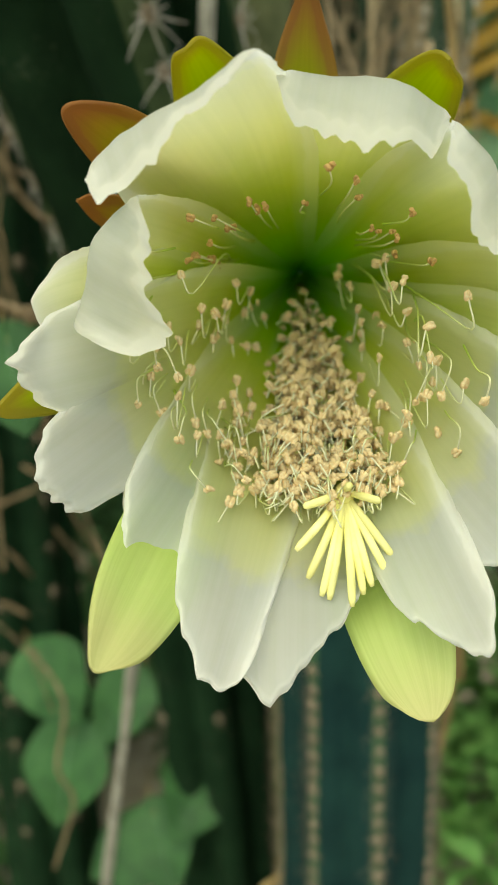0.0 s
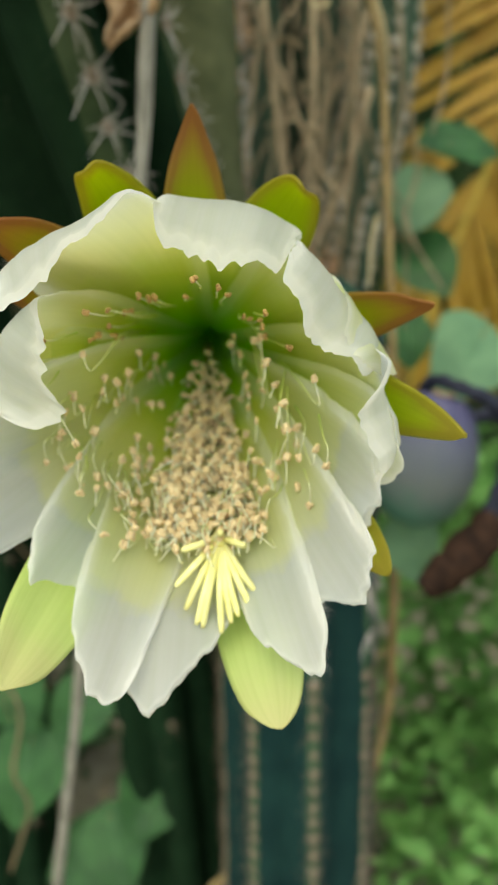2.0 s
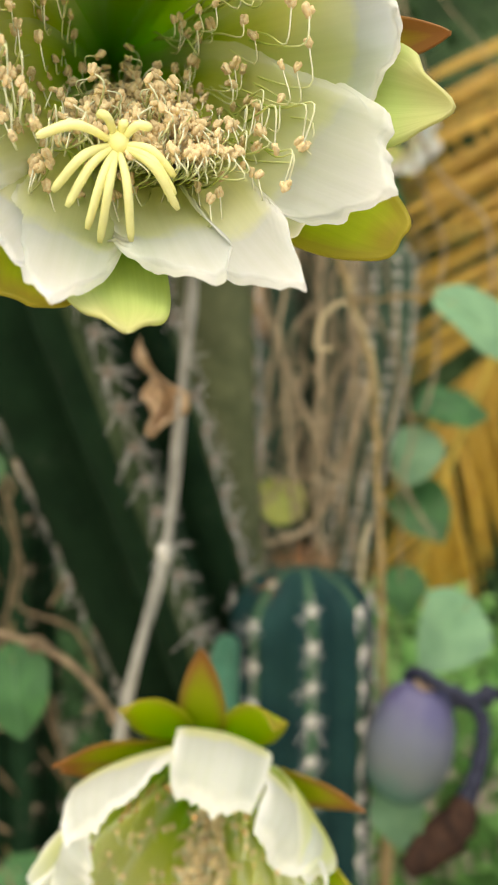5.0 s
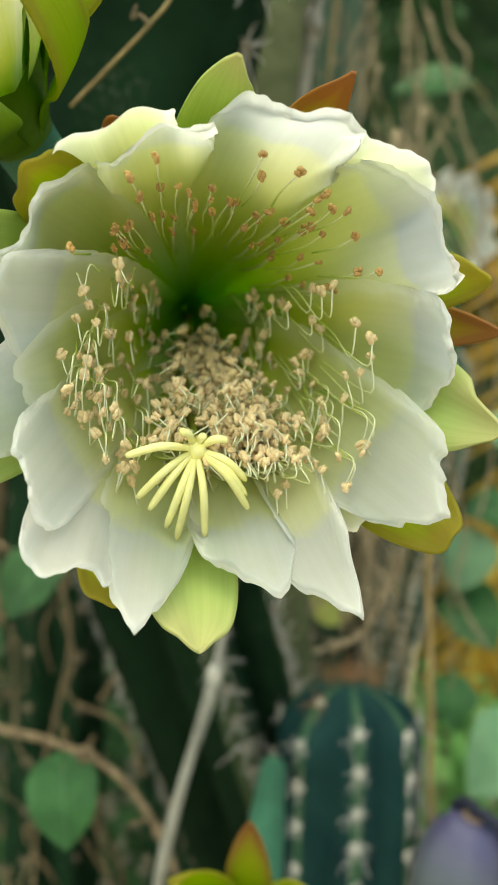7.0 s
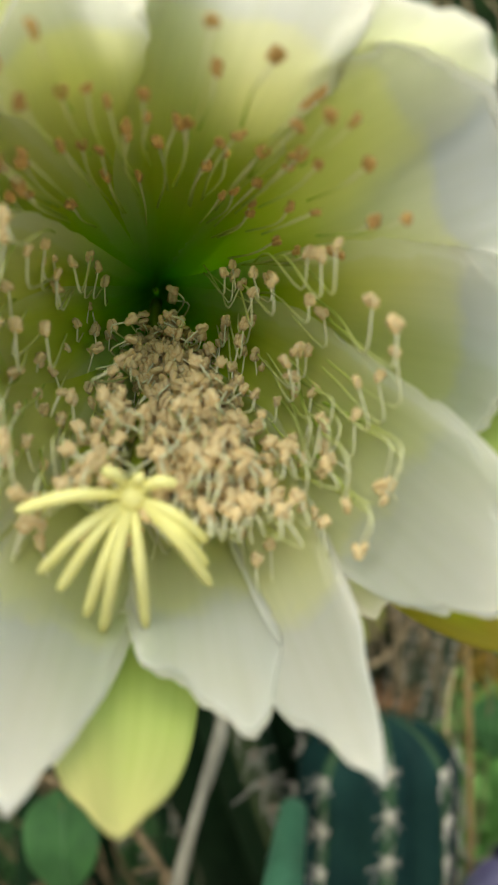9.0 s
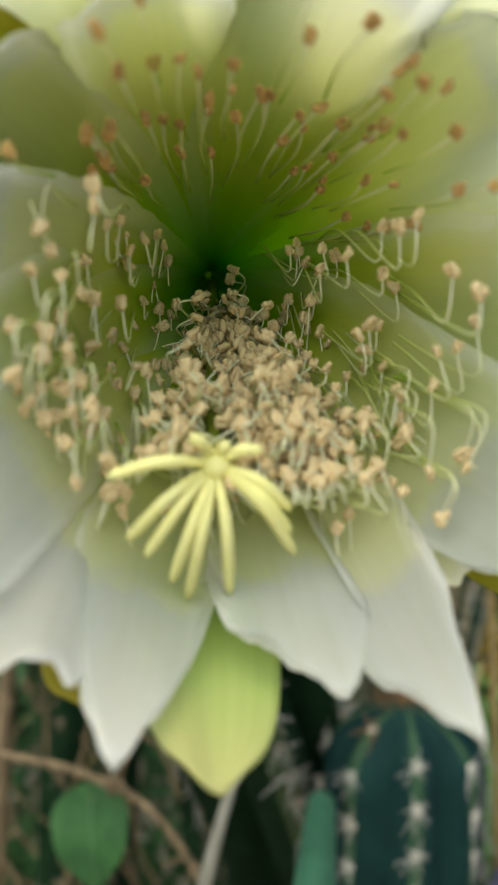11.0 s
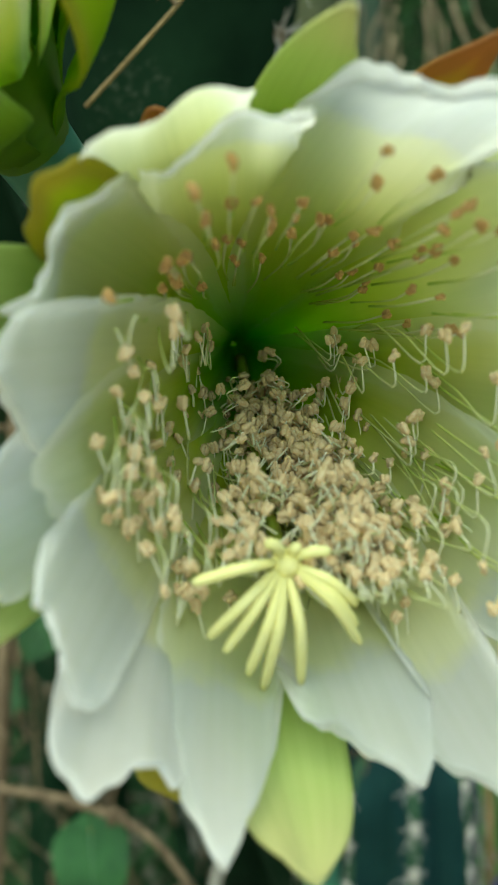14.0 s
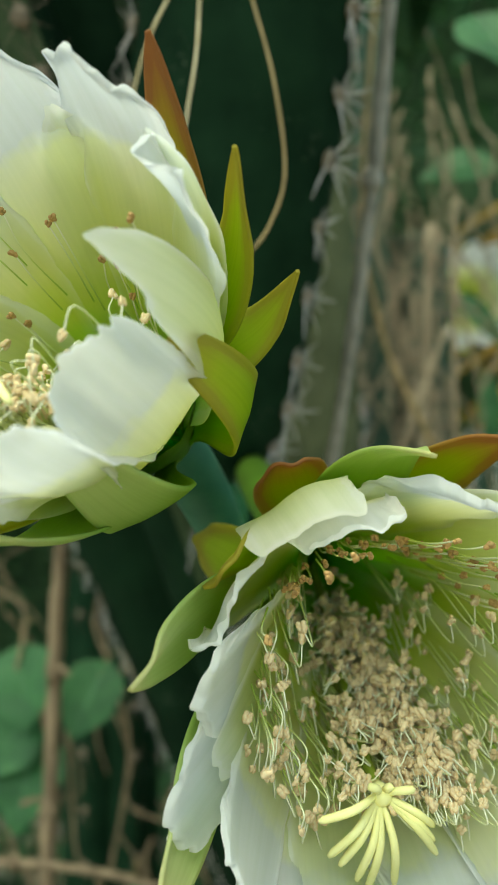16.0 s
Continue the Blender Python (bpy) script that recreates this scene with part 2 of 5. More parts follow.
def fruit_material():
    m, n, l, b = material("blue_fruit_skin", 0.55, 0.35)
    t = n.new("ShaderNodeTexCoord")
    sep = n.new("ShaderNodeSeparateXYZ")
    l.new(t.outputs["Generated"], sep.inputs[0])
    x = noise_node(n, l, 40, 4)
    a = n.new("ShaderNodeMath")
    a.operation = "MULTIPLY_ADD"
    l.new(x.outputs["Fac"], a.inputs[0])
    a.inputs[1].default_value = 0.25
    l.new(sep.outputs["Z"], a.inputs[2])
    r = ramp(n, [(0.22, (0.045, 0.14, 0.10)), (0.48, (0.10, 0.12, 0.125)), (0.80, (0.095, 0.105, 0.155)), (1.0, (0.070, 0.068, 0.150))])
    l.new(a.outputs[0], r.inputs[0])
    l.new(r.outputs[0], b.inputs["Base Color"])
    bump(n, l, b, x.outputs["Fac"], 0.15, 0.002)
    return m


M_fruit = fruit_material()


# ---- building helpers ----
def mesh(name, verts, faces, mats, uvs=None, smooth=True, slots=None):
    me = bpy.data.meshes.new(name)
    me.from_pydata([tuple(v) for v in verts], [], faces)
    for m in mats if isinstance(mats, (list, tuple)) else [mats]:
        me.materials.append(m)
    if uvs is not None:
        lay = me.uv_layers.new(name="UVMap")
        idx = np.empty(len(me.loops), dtype=np.int32)
        me.loops.foreach_get("vertex_index", idx)
        lay.data.foreach_set("uv", np.asarray(uvs, dtype=np.float32)[idx].ravel())
    if slots is not None:
        me.polygons.foreach_set("material_index", np.asarray(slots, dtype=np.int32))
    if smooth:
        me.polygons.foreach_set("use_smooth", np.ones(len(me.polygons), dtype=bool))
    me.update()
    return me


def thing(name, m, label, category, group="", kind=""):
    ob = new(name)
    ob.empty_display_size = 0.01
    ob.matrix_world = m
    return tagged(ob, label, category, group, kind)


def part(name, me, parent, label="", m=None):
    ob = new(name, me)
    ob.parent = parent
    if m is not None:
        ob.matrix_basis = m
    return tagged(ob, label)


def tube(points, radii, sides=6, cap=True, wobble=0.0, rnd=random):
    """A round tube along points."""
    pts = [Vector(p) for p in points]
    n = len(pts)
    verts, faces, uvs = [], [], []
    ref = Vector((0.31, 0.17, 0.93))
    for i, p in enumerate(pts):
        t = (pts[min(i + 1, n - 1)] - pts[max(i - 1, 0)]).normalized()
        a = ref - t * ref.dot(t)
        if a.length < 0.05:
            a = Vector((1, 0, 0)) - t * t.x
        a.normalize()
        ref = a
        b = t.cross(a)
        r = radii[i] if hasattr(radii, "__len__") else radii
        for k in range(sides):
            w = 2 * math.pi * k / sides
            q = r * (1 + (rnd.uniform(-wobble, wobble) if wobble else 0))
            verts.append(p + (a * math.cos(w) + b * math.sin(w)) * q)
            uvs.append((k / sides, i / (n - 1)))
    for i in range(n - 1):
        for k in range(sides):
            j = (k + 1) % sides
            faces.append((i * sides + k, i * sides + j, (i + 1) * sides + j, (i + 1) * sides + k))
    if cap:
        faces.append(tuple(range(sides))[::-1])
        faces.append(tuple((n - 1) * sides + k for k in range(sides)))
    return verts, faces, uvs


def smooth_path(points, steps=6):
    """Catmull-Rom through points."""
    p = [Vector(q) for q in points]
    p = [p[0] * 2 - p[1], *p, p[-1] * 2 - p[-2]]
    out = []
    for i in range(1, len(p) - 2):
        for k in range(steps):
            t = k / steps
            a, b, c, d = p[i - 1], p[i], p[i + 1], p[i + 2]
            out.append(0.5 * (2 * b + (c - a) * t + (2 * a - 5 * b + 4 * c - d) * t * t + (3 * b - a - 3 * c + d) * t ** 3))
    out.append(p[-2])
    return out


def joined(pieces):
    verts, faces, uvs = [], [], []
    for v, f, u in pieces:
        o = len(verts)
        verts += v
        uvs += u
        faces += [tuple(i + o for i in q) for q in f]
    return verts, faces, uvs


def facing(throat, mouth):
    """Frame of a flower: origin at the mouth's middle, z out of the flower, y up."""
    z = (Vector(mouth) - Vector(throat)).normalized()
    x = Vector((0, 0, 1)).cross(z).normalized()
    y = z.cross(x)
    m = Matrix((x, y, z)).transposed().to_4x4()
    m.translation = mouth
    return m


def bez(a, b, c, d, t):
    s = 1 - t
    return s * s * s * a + 3 * s * s * t * b + 3 * s * t * t * c + t * t * t * d


def petal(parent, name, mats, depth, theta, r, h, half, belly=None, skew=0.0, point=2.2, wide=0.66, ruffle=0.0012, base=0.012, seed=0, label="", neck=0.26, thick=0.0005, roll=0.0, rim=0.0, fringe=1.0, nu=44, nv=50, curl=0.45, crest=None, shift=0.0, flare=0.006, cut=None, lip=0.0026, tail=0.9, flap=None):
    """A tepal: its midrib runs from the throat at -depth, past the belly (and over the crest, where it is hooded) to the tip at (r, h).
    half is half its width, curl how far it follows the bowl's round, roll turns its sides out, rim folds back its very end.
    cut = (where the tip sits across, drop of the one corner, drop of the other, hollowness) gives a broad end with a drawn-out tip.
    flap = (side, width) turns that side edge over onto the inner face."""
    belly = belly or (r * 0.62, h - 0.030)
    rnd = random.Random(seed + int(theta * 7) + int(r * 1e5))
    ph = [rnd.uniform(0, 6.28) for _ in range(8)]
    off = Vector((rnd.uniform(0, 50), rnd.uniform(0, 50), rnd.uniform(0, 50)))
    grid, uvs, rims = [], [], []
    power = max(1.25, point)
    true_petal = name == "petal"
    r_in, h_in = (base * 0.08, -depth - 0.013) if true_petal else (base, -depth)
    lean = radians(skew)
    length = math.hypot(r, h + depth) * 1.12
    for j in range(nv + 1):
        a = 1 - (1 - j / nv) ** 1.7
        for i in range(nu + 1):
            u = 2 * i / nu - 1
            u = math.copysign(1 - (1 - abs(u)) ** 1.12, u)
            if a < wide:
                q = a / wide
                w = neck + (1 - neck) * (q * q * (3 - 2 * q))
            elif cut:
                q = (a - wide) / (1 - wide)
                w = 1 - (1 - tail) * q * q * (3 - 2 * q)
            else:
                q = (a - wide) / (1 - wide)
                w = max(0.05, max(0.0, 1 - q ** power) ** (0.5 if power > 1.7 else 0.72))
            side = 3.0 if u > 0 else 0.0
            rag = 1 + fringe * a * (0.05 * math.sin(7 * a + ph[0] + side) + 0.03 * noise.noise(Vector((a * 16, side, 0)) + off) + 0.034 * noise.noise(Vector((a * 60, side, 4)) + off))
            x = u * w * half * rag
            turned = 0.0
            if flap and u * flap[0] > 0 and a > 0.42:
                strip = flap[1] * min(1.0, (a - 0.42) * 4) * (1 - 0.35 * max(0.0, a - 0.8) / 0.2)
                over = max(0.0, strip - (w * half * rag - abs(x)))
                turned = 0.5 * over
                if over > 0:
                    x = flap[0] * (w * half * rag - strip - 0.75 * over)
            end = max(0.0, a - 0.62) / 0.38
            last = 1.0
            if cut:
                tip, low, high, hollow = cut
                d = (tip - u) / (1 + tip) if u < tip else (u - tip) / (1 - tip)
                last = 1 - (low if u < tip else high) * d ** hollow
                if d > 0.75:
                    last -= 0.10 * ((d - 0.75) / 0.25) ** 2
            s = a * last + fringe * end * (0.030 * noise.noise(Vector((x * 90, 0, 2)) + off) + 0.017 * noise.noise(Vector((x * 420, 0, 5)) + off))
            s = min(1.06, s)
            if crest:
                t = 1 - s
                k0, k1, k2, k3, k4 = t ** 4, 4 * t ** 3 * s, 6 * t * t * s * s, 4 * t * s ** 3, s ** 4
                rr = k0 * r_in + k1 * (base + flare) + k2 * belly[0] + k3 * crest[0] + k4 * r
                hh = k0 * h_in - k1 * depth * 0.62 + k2 * belly[1] + k3 * crest[1] + k4 * h
            else:
                rr = bez(r_in, base + flare, belly[0], r, s)
                hh = bez(h_in, -depth * 0.52, belly[1], h, s)
            k = max(0.02, 1 + (curl - 1) * min(1.0, s * 1.25))
            arc = x * k / max(rr, 0.004)
            across = (rr / k) * math.sin(arc) + shift * s * s
            sunk = (rr / k) * (1 - math.cos(arc))
            v = u * min(1.0, w * 1.5)
            edge = abs(v) ** 3
            soft = noise.noise(Vector((v * 1.2, s * 2.4, 0)) + off) * 0.0040 * s * s
            wave = soft + ruffle * s ** 2 * (edge * math.sin(v * 2.2 + 11 * s + ph[2]) + 0.5 * math.sin(4.5 * v + ph[3] + 3 * s)) + ruffle * 0.35 * end * noise.noise(Vector((x * 260, s * 9, 8)) + off)
            back = rim * half * (max(0.0, s - 0.86) / 0.14) ** 2 + roll * half * max(0.0, abs(v) - 0.5) ** 2 * 4 * s
            near = min((1 - abs(u)) * w * half, (1 - a) * length * 1.1) if cut else min((1 - abs(u)) * w * half, (1 - a) * length)
            band = abs(lip) * (1.0 + 0.9 * noise.noise(Vector((s * 14 + u * 3, side * 0.2, 6)) + off))
            fold = 0.0
            if true_petal and s > 0.45 and turned == 0.0:
                fold = math.copysign(0.75, lip) * band * max(0.0, 1 - near / max(0.0006, band)) ** 1.6 * min(1.0, (s - 0.45) * 5)
            rad = rr - sunk + wave + back * 0.6 + fold * 0.55 - turned * 0.7
            z = hh + wave * 0.7 - back - fold * 0.85 + turned * 0.7
            phi = radians(theta) + lean * s * s
            grid.append((rad * math.cos(phi) - across * math.sin(phi), rad * math.sin(phi) + across * math.cos(phi), z))
            uvs.append((i / nu, s))
            rims.append((min(1.0, near / 0.010), 0.5))
    faces = []
    for j in range(nv):
        for i in range(nu):
            a = j * (nu + 1) + i
            faces.append((a, a + 1, a + nu + 2, a + nu + 1))
    me = mesh(name, grid, faces, mats, uvs)
    lay = me.uv_layers.new(name="Rim")
    idx = np.empty(len(me.loops), dtype=np.int32)
    me.loops.foreach_get("vertex_index", idx)
    lay.data.foreach_set("uv", np.asarray(rims, dtype=np.float32)[idx].ravel())
    ob = part(name, me, parent, label)
    if thick > 0.0008:
        sol = ob.modifiers.new("thickness", "SOLIDIFY")
        sol.thickness, sol.offset = thick, 0.0
    return ob


def wall_r(h, depth, rim=0.058):
    """How wide the inside of the flower is at h."""
    q = min(1.1, max(0.0, (h + depth) / depth))
    return 0.0125 + (rim - 0.0125) * q ** 1.15


def anther_mesh(seed, mat):
    """Two crusty lobes side by side, standing on the filament's end."""
    rnd = random.Random(seed)
    verts, faces, uvs = [], [], []
    for side in (-1, 1):
        prof = []
        turn = rnd.uniform(-0.4, 0.4)
        for k in range(7):
            t = k / 6
            prof.append(Vector((side * 0.00052 * math.cos(turn + 1.2 * t), side * 0.00052 * math.sin(turn + 1.2 * t), -0.0008 + 0.0027 * t)) + Vector((rnd.uniform(-1, 1), rnd.uniform(-1, 1), 0)) * 0.00014)
        v, f, u = tube(prof, [0.00040, 0.00066, 0.00074, 0.00066, 0.00072, 0.00064, 0.00034], 7, True, 0.28, rnd)
        o = len(verts)
        verts += v
        uvs += u
        faces += [tuple(i + o for i in q) for q in f]
    return mesh("anther", verts, faces, mat, uvs)


ANTHERS = [anther_mesh(k, M_anther) for k in range(6)]
BROWN = [anther_mesh(k + 9, M_anther_brown) for k in range(3)]


def stamen_shape(start, mid, end, thick=0.00026):
    pts = smooth_path([start, *mid, end], 4)
    n = len(pts)
    return tube(pts, [thick * (1.2 - 0.4 * i / n) for i in range(n)], 4, False)


def build_stamens(flower, rows, rnd, most=290):
    """The nearest stamens are parts with their anthers; those deep in the throat are one joined part."""
    rows.sort(key=lambda row: -row[2].z)
    deep = ([], [], [], [])  # places, faces, slots, uvs
    for k, (start, mid, end, size, kinds) in enumerate(rows):
        v, f, u = stamen_shape(start, mid, end)
        way = (Vector(end) - Vector(mid[-1])).normalized() + Vector((rnd.gauss(0, 0.45), rnd.gauss(0, 0.35), rnd.gauss(0, 0.35)))
        m = Matrix.Translation(end) @ way.to_track_quat("Z", "Y").to_matrix().to_4x4() @ Matrix.Rotation(rnd.uniform(0, 6.28), 4, "Z") @ Matrix.Scale(size * rnd.uniform(0.86, 1.22), 4)
        head = kinds[rnd.randrange(len(kinds))]
        if k < most:
            st = part("stamen", mesh("stamen", v, f, M_filament, u), flower)
            part("anther", head, st, "", m)
            continue
        o = len(deep[0])
        deep[0].extend(v)
        deep[1].extend(tuple(i + o for i in q) for q in f)
        deep[2].extend([0] * len(f))
        deep[3].extend(u)
        o = len(deep[0])
        deep[0].extend(m @ p.co for p in head.vertices)
        deep[3].extend([(0.5, 1.0)] * len(head.vertices))
        deep[1].extend(tuple(i + o for i in p.vertices) for p in head.polygons)
        deep[2].extend([1 if head in ANTHERS else 2] * len(head.polygons))
    if deep[0]:
        me = mesh("stamen_mass", deep[0], deep[1], [M_filament, M_anther, M_anther_brown], deep[3], slots=deep[2])
        tagged(part("stamen_mass", me, flower, "crowded tan stamens deep in the throat"), "crowded tan stamens deep in the throat", "", "", "stuff")


def stamens(flower, depth, tufts, count_ring, count_top, rim, seed, far=-0.012, most=290, sides=()):
    """Dense tufts (count, x, y, spread) along the floor beside the style, a looser ring standing along the walls
    and a few withered ones lying on the upper petals."""
    rnd = random.Random(seed)
    rows = []
    for count, tx, ty, spread in tufts:
        for k in range(count):
            q = rnd.random() ** 0.55
            h = -depth * 0.88 + q * (depth * 0.88 + far) + rnd.gauss(0, 0.002)
            wide = rnd.gauss(0, 1)
            x = tx * (0.20 + 0.80 * q) + wide * spread * (0.45 + 0.55 * q)
            y = ty * (0.15 + 0.85 * q) + abs(rnd.gauss(0, 0.0045)) * (1.2 - 0.3 * abs(wide)) - 0.003
            a = math.atan2(y - 0.008, x * 0.9) + rnd.gauss(0, 0.12)
            h0 = max(-depth * 0.97, h - rnd.uniform(0.026, 0.05))
            r0 = wall_r(h0, depth, rim) * 0.97
            s = Vector((r0 * math.cos(a), r0 * math.sin(a), h0))
            e = Vector((x, y, h))
            hang = rnd.uniform(0.0015, 0.0055) * (0.4 + 0.6 * q)
            m1 = s.lerp(e, 0.50) + Vector((rnd.gauss(0, 0.0015), -0.003, 0.003))
            m2 = e + Vector((rnd.gauss(0, 0.0026), -hang, 0.003 * q))
            rows.append((s, (m1, m2), e, 1.0, ANTHERS))
    for k in range(count_ring):
        a = radians(rnd.uniform(-218, 38) if rnd.random() < 0.5 else rnd.gauss(-90, 48))
        h = -depth * rnd.uniform(0.12, 0.72)
        r = wall_r(h, depth, rim) * rnd.uniform(0.60, 0.93)
        h0 = max(-depth * 0.97, h - rnd.uniform(0.028, 0.05))
        r0 = wall_r(h0, depth, rim) * 0.97
        s = Vector((r0 * math.cos(a), r0 * math.sin(a), h0))
        e = Vector((r * math.cos(a), r * math.sin(a) + 0.001, h))
        side = Vector((math.cos(a + 1.57), math.sin(a + 1.57), 0)) * rnd.gauss(0, 0.003)
        m1 = s.lerp(e, 0.5) + side + Vector((0, -0.002, 0))
        m2 = e + Vector((rnd.gauss(0, 0.0012), -0.0045 - rnd.uniform(0, 0.004), 0.0012)) + side * 0.4
        rows.append((s, (m1, m2), e, 1.0, ANTHERS))
    for a0, a1, r0, r1, count in sides:
        for k in range(count):
            a, r = radians(rnd.uniform(a0, a1)), rnd.uniform(r0, r1)
            h = -0.030 + 0.024 * rnd.random()
            h0 = h - rnd.uniform(0.020, 0.034)
            w = wall_r(h0, depth, rim) * 0.96
            s = Vector((w * math.cos(a), w * math.sin(a) + 0.004, h0))
            e = Vector((r * math.cos(a), r * math.sin(a), h))
            bow = Vector((rnd.gauss(0, 0.0015), rnd.uniform(-0.001, 0.003), 0.003))
            rows.append((s, (s.lerp(e, 0.45) + bow, s.lerp(e, 0.85) + bow * 0.8 + Vector((0, 0.003, 0.003))), e + Vector((0, -0.003, 0)), 0.95, ANTHERS))
    for k in range(count_top):
        a = radians(rnd.uniform(28, 150))
        h = -depth * rnd.uniform(0.07, 0.5)
        r = wall_r(h, depth, rim) * rnd.uniform(0.88, 0.96)
        h0 = max(-depth * 0.9, h - rnd.uniform(0.02, 0.035))
        r0 = wall_r(h0, depth, rim) * 0.96
        s = Vector((r0 * math.cos(a), r0 * math.sin(a), h0))
        e = Vector((r * math.cos(a), r * math.sin(a), h))
        rows.append((s, (s.lerp(e, 0.6) + Vector((rnd.gauss(0, 0.001), -0.001, 0)),), e, 0.85, BROWN))
    build_stamens(flower, rows, rnd, most)


def stigma(flower, depth, heart, h, lobes, length, droop, out, seed):
    """Style along the tube's floor and a tuft of pale yellow lobes at its end."""
    rnd = random.Random(seed)
    c = Vector((heart[0], heart[1], h))
    path = smooth_path([(0, -0.002, -depth * 0.98), (heart[0] * 0.35, heart[1] * 0.55, -depth * 0.65), (heart[0] * 0.8, heart[1] * 1.0, -depth * 0.30), c], 6)
    v, f, u = tube(path, 0.0017, 8)
    part("style", mesh("style", v, f, M_style_green, u), flower, "smooth green style")
    head = part("stigma", mesh("stigma", *tube([c - Vector((0, 0, 0.004)), c - Vector((0, 0, 0.001)), c + Vector((0, 0, 0.002)), c + Vector((0, 0, 0.003))], [0.0017, 0.0028, 0.0026, 0.001], 10)[:2], M_style), flower, "pale yellow star-shaped stigma")
    for deg, size in lobes:
        a = radians(deg + rnd.uniform(-4, 4))
        d = Vector((math.cos(a), math.sin(a), 0))
        L = length * size * rnd.uniform(0.92, 1.06)
        e = c + d * L * 0.92 + Vector((0, -L * droop, L * out))
        mid = c + d * L * 0.50 + Vector((0, 0.001, L * (out * 0.5 + 0.22)))
        pts = smooth_path([c + d * 0.0012, mid, e], 7)
        n = len(pts)
        part("stigma_lobe", mesh("stigma_lobe", *tube(pts, [0.00062 + 0.00052 * math.sin(0.35 + 2.2 * i / n) for i in range(n - 1)] + [0.0006], 8)[:2], M_style), head)


def flower_tube(flower, depth, path, radii, mat=None, base=0.012):
    """The tube behind a flower, open at the throat; path in world places."""
    inv = flower.matrix_world.inverted()
    pts = smooth_path([inv @ Vector(p) for p in path], 6)[6:]
    n = len(pts)
    v, f, u = tube(pts, [radii[0] + (radii[1] - radii[0]) * min(1, 1.6 * i / n) for i in range(n)], 18, False)
    f.append(tuple((n - 1) * 18 + k for k in range(18)))
    part("flower_tube", mesh("flower_tube", v, f, mat or M_tube, u), flower, "smooth green flower tube")
    prof = [(base * 0.04, -depth - 0.016), (base * 0.60, -depth - 0.014), (base * 0.95, -depth - 0.007), (base, -depth + 0.002)]
    cv = [(r * math.cos(k * 0.2618), r * math.sin(k * 0.2618), h) for r, h in prof for k in range(24)]
    cf = [(a * 24 + k, a * 24 + (k + 1) % 24, a * 24 + 24 + (k + 1) % 24, a * 24 + 24 + k) for a in range(len(prof) - 1) for k in range(24)]
    part("throat", mesh("throat", cv, cf, M_throat), flower, "bright green throat")


# ---- the lowest flower ----
A_D = 0.125
A_T = (0.0212, 0.2930, 1.3021)
A_M = facing(A_T, (0.0114, 0.1705, 1.2775))
flower_a = thing("cactus_flower", A_M, "large open white cactus flower with green throat, tan stamens", "flower", "cactus flowers")


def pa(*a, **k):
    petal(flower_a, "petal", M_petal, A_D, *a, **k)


pa(-84, 0.0745, 0.030, 0.0245, skew=-4, seed=1, roll=-0.06, wide=0.6, belly=(0.047, 0.000), cut=(-0.5, 0.08, 0.34, 1.0))
pa(-113, 0.0690, 0.033, 0.0172, skew=1, seed=2, roll=-0.06, belly=(0.046, 0.002), cut=(0.05, 0.22, 0.06, 0.9), tail=0.80)
pa(-138, 0.060, 0.012, 0.0160, seed=3, belly=(0.040, -0.016), rim=-0.08, roll=-0.10, cut=(0.2, 0.20, 0.16, 2.0))
pa(-161, 0.068, 0.010, 0.0170, seed=4, belly=(0.047, -0.022), cut=(0.1, 0.12, 0.10, 1.3))
pa(176, 0.067, 0.004, 0.0190, seed=5, cut=(-0.2, 0.12, 0.10, 1.2))
pa(150, 0.038, 0.000, 0.0195, belly=(0.056, -0.045), crest=(0.080, 0.000), seed=6, ruffle=0.002, curl=0.6, shift=-0.004, cut=(0.3, 0.10, 0.06, 1.2), lip=-0.0045)
pa(114, 0.060, 0.001, 0.0270, belly=(0.060, -0.060), crest=(0.088, -0.008), seed=7, ruffle=0.0020, curl=0.75, cut=(0.70, 0.12, 0.02, 0.9), lip=-0.0034)
pa(75, 0.0555, -0.012, 0.0235, belly=(0.062, -0.072), crest=(0.087, -0.034), seed=8, ruffle=0.0020, curl=0.75, cut=(-0.2, 0.04, 0.06, 1.4), lip=-0.0034)
pa(38, 0.0545, -0.007, 0.0245, belly=(0.060, -0.065), crest=(0.084, -0.022), seed=9, ruffle=0.0022, curl=0.75, cut=(0.2, 0.06, 0.04, 1.3), lip=-0.0038)
pa(8, 0.059, 0.002, 0.0205, belly=(0.054, -0.050), crest=(0.079, -0.014), seed=10, ruffle=0.0022, curl=0.6, cut=(-0.3, 0.05, 0.10, 1.2), lip=-0.0045)
pa(-14, 0.064, 0.000, 0.0185, belly=(0.052, -0.022), seed=11, ruffle=0.0018, cut=(-0.1, 0.08, 0.08, 1.2), lip=0.0040)
pa(-37, 0.0675, 0.020, 0.0195, belly=(0.047, -0.006), seed=12, cut=(0.45, 0.16, 0.06, 1.2))
pa(-56, 0.067, 0.029, 0.0150, belly=(0.045, -0.006), seed=13, cut=(0.45, 0.12, 0.06, 1.1))


def oa(*a, **k):
    petal(flower_a, "outer_petal", M_outer, A_D, *a, base=0.0128, thick=0.0007, flare=0.012, **k)


oa(28, 0.060, -0.010, 0.018, belly=(0.060, -0.070), crest=(0.080, -0.028), point=2.6, seed=23, curl=0.7)
oa(-2, 0.066, 0.000, 0.017, belly=(0.060, -0.026), seed=24)
oa(-42, 0.060, -0.004, 0.014, belly=(0.060, -0.036), seed=25)
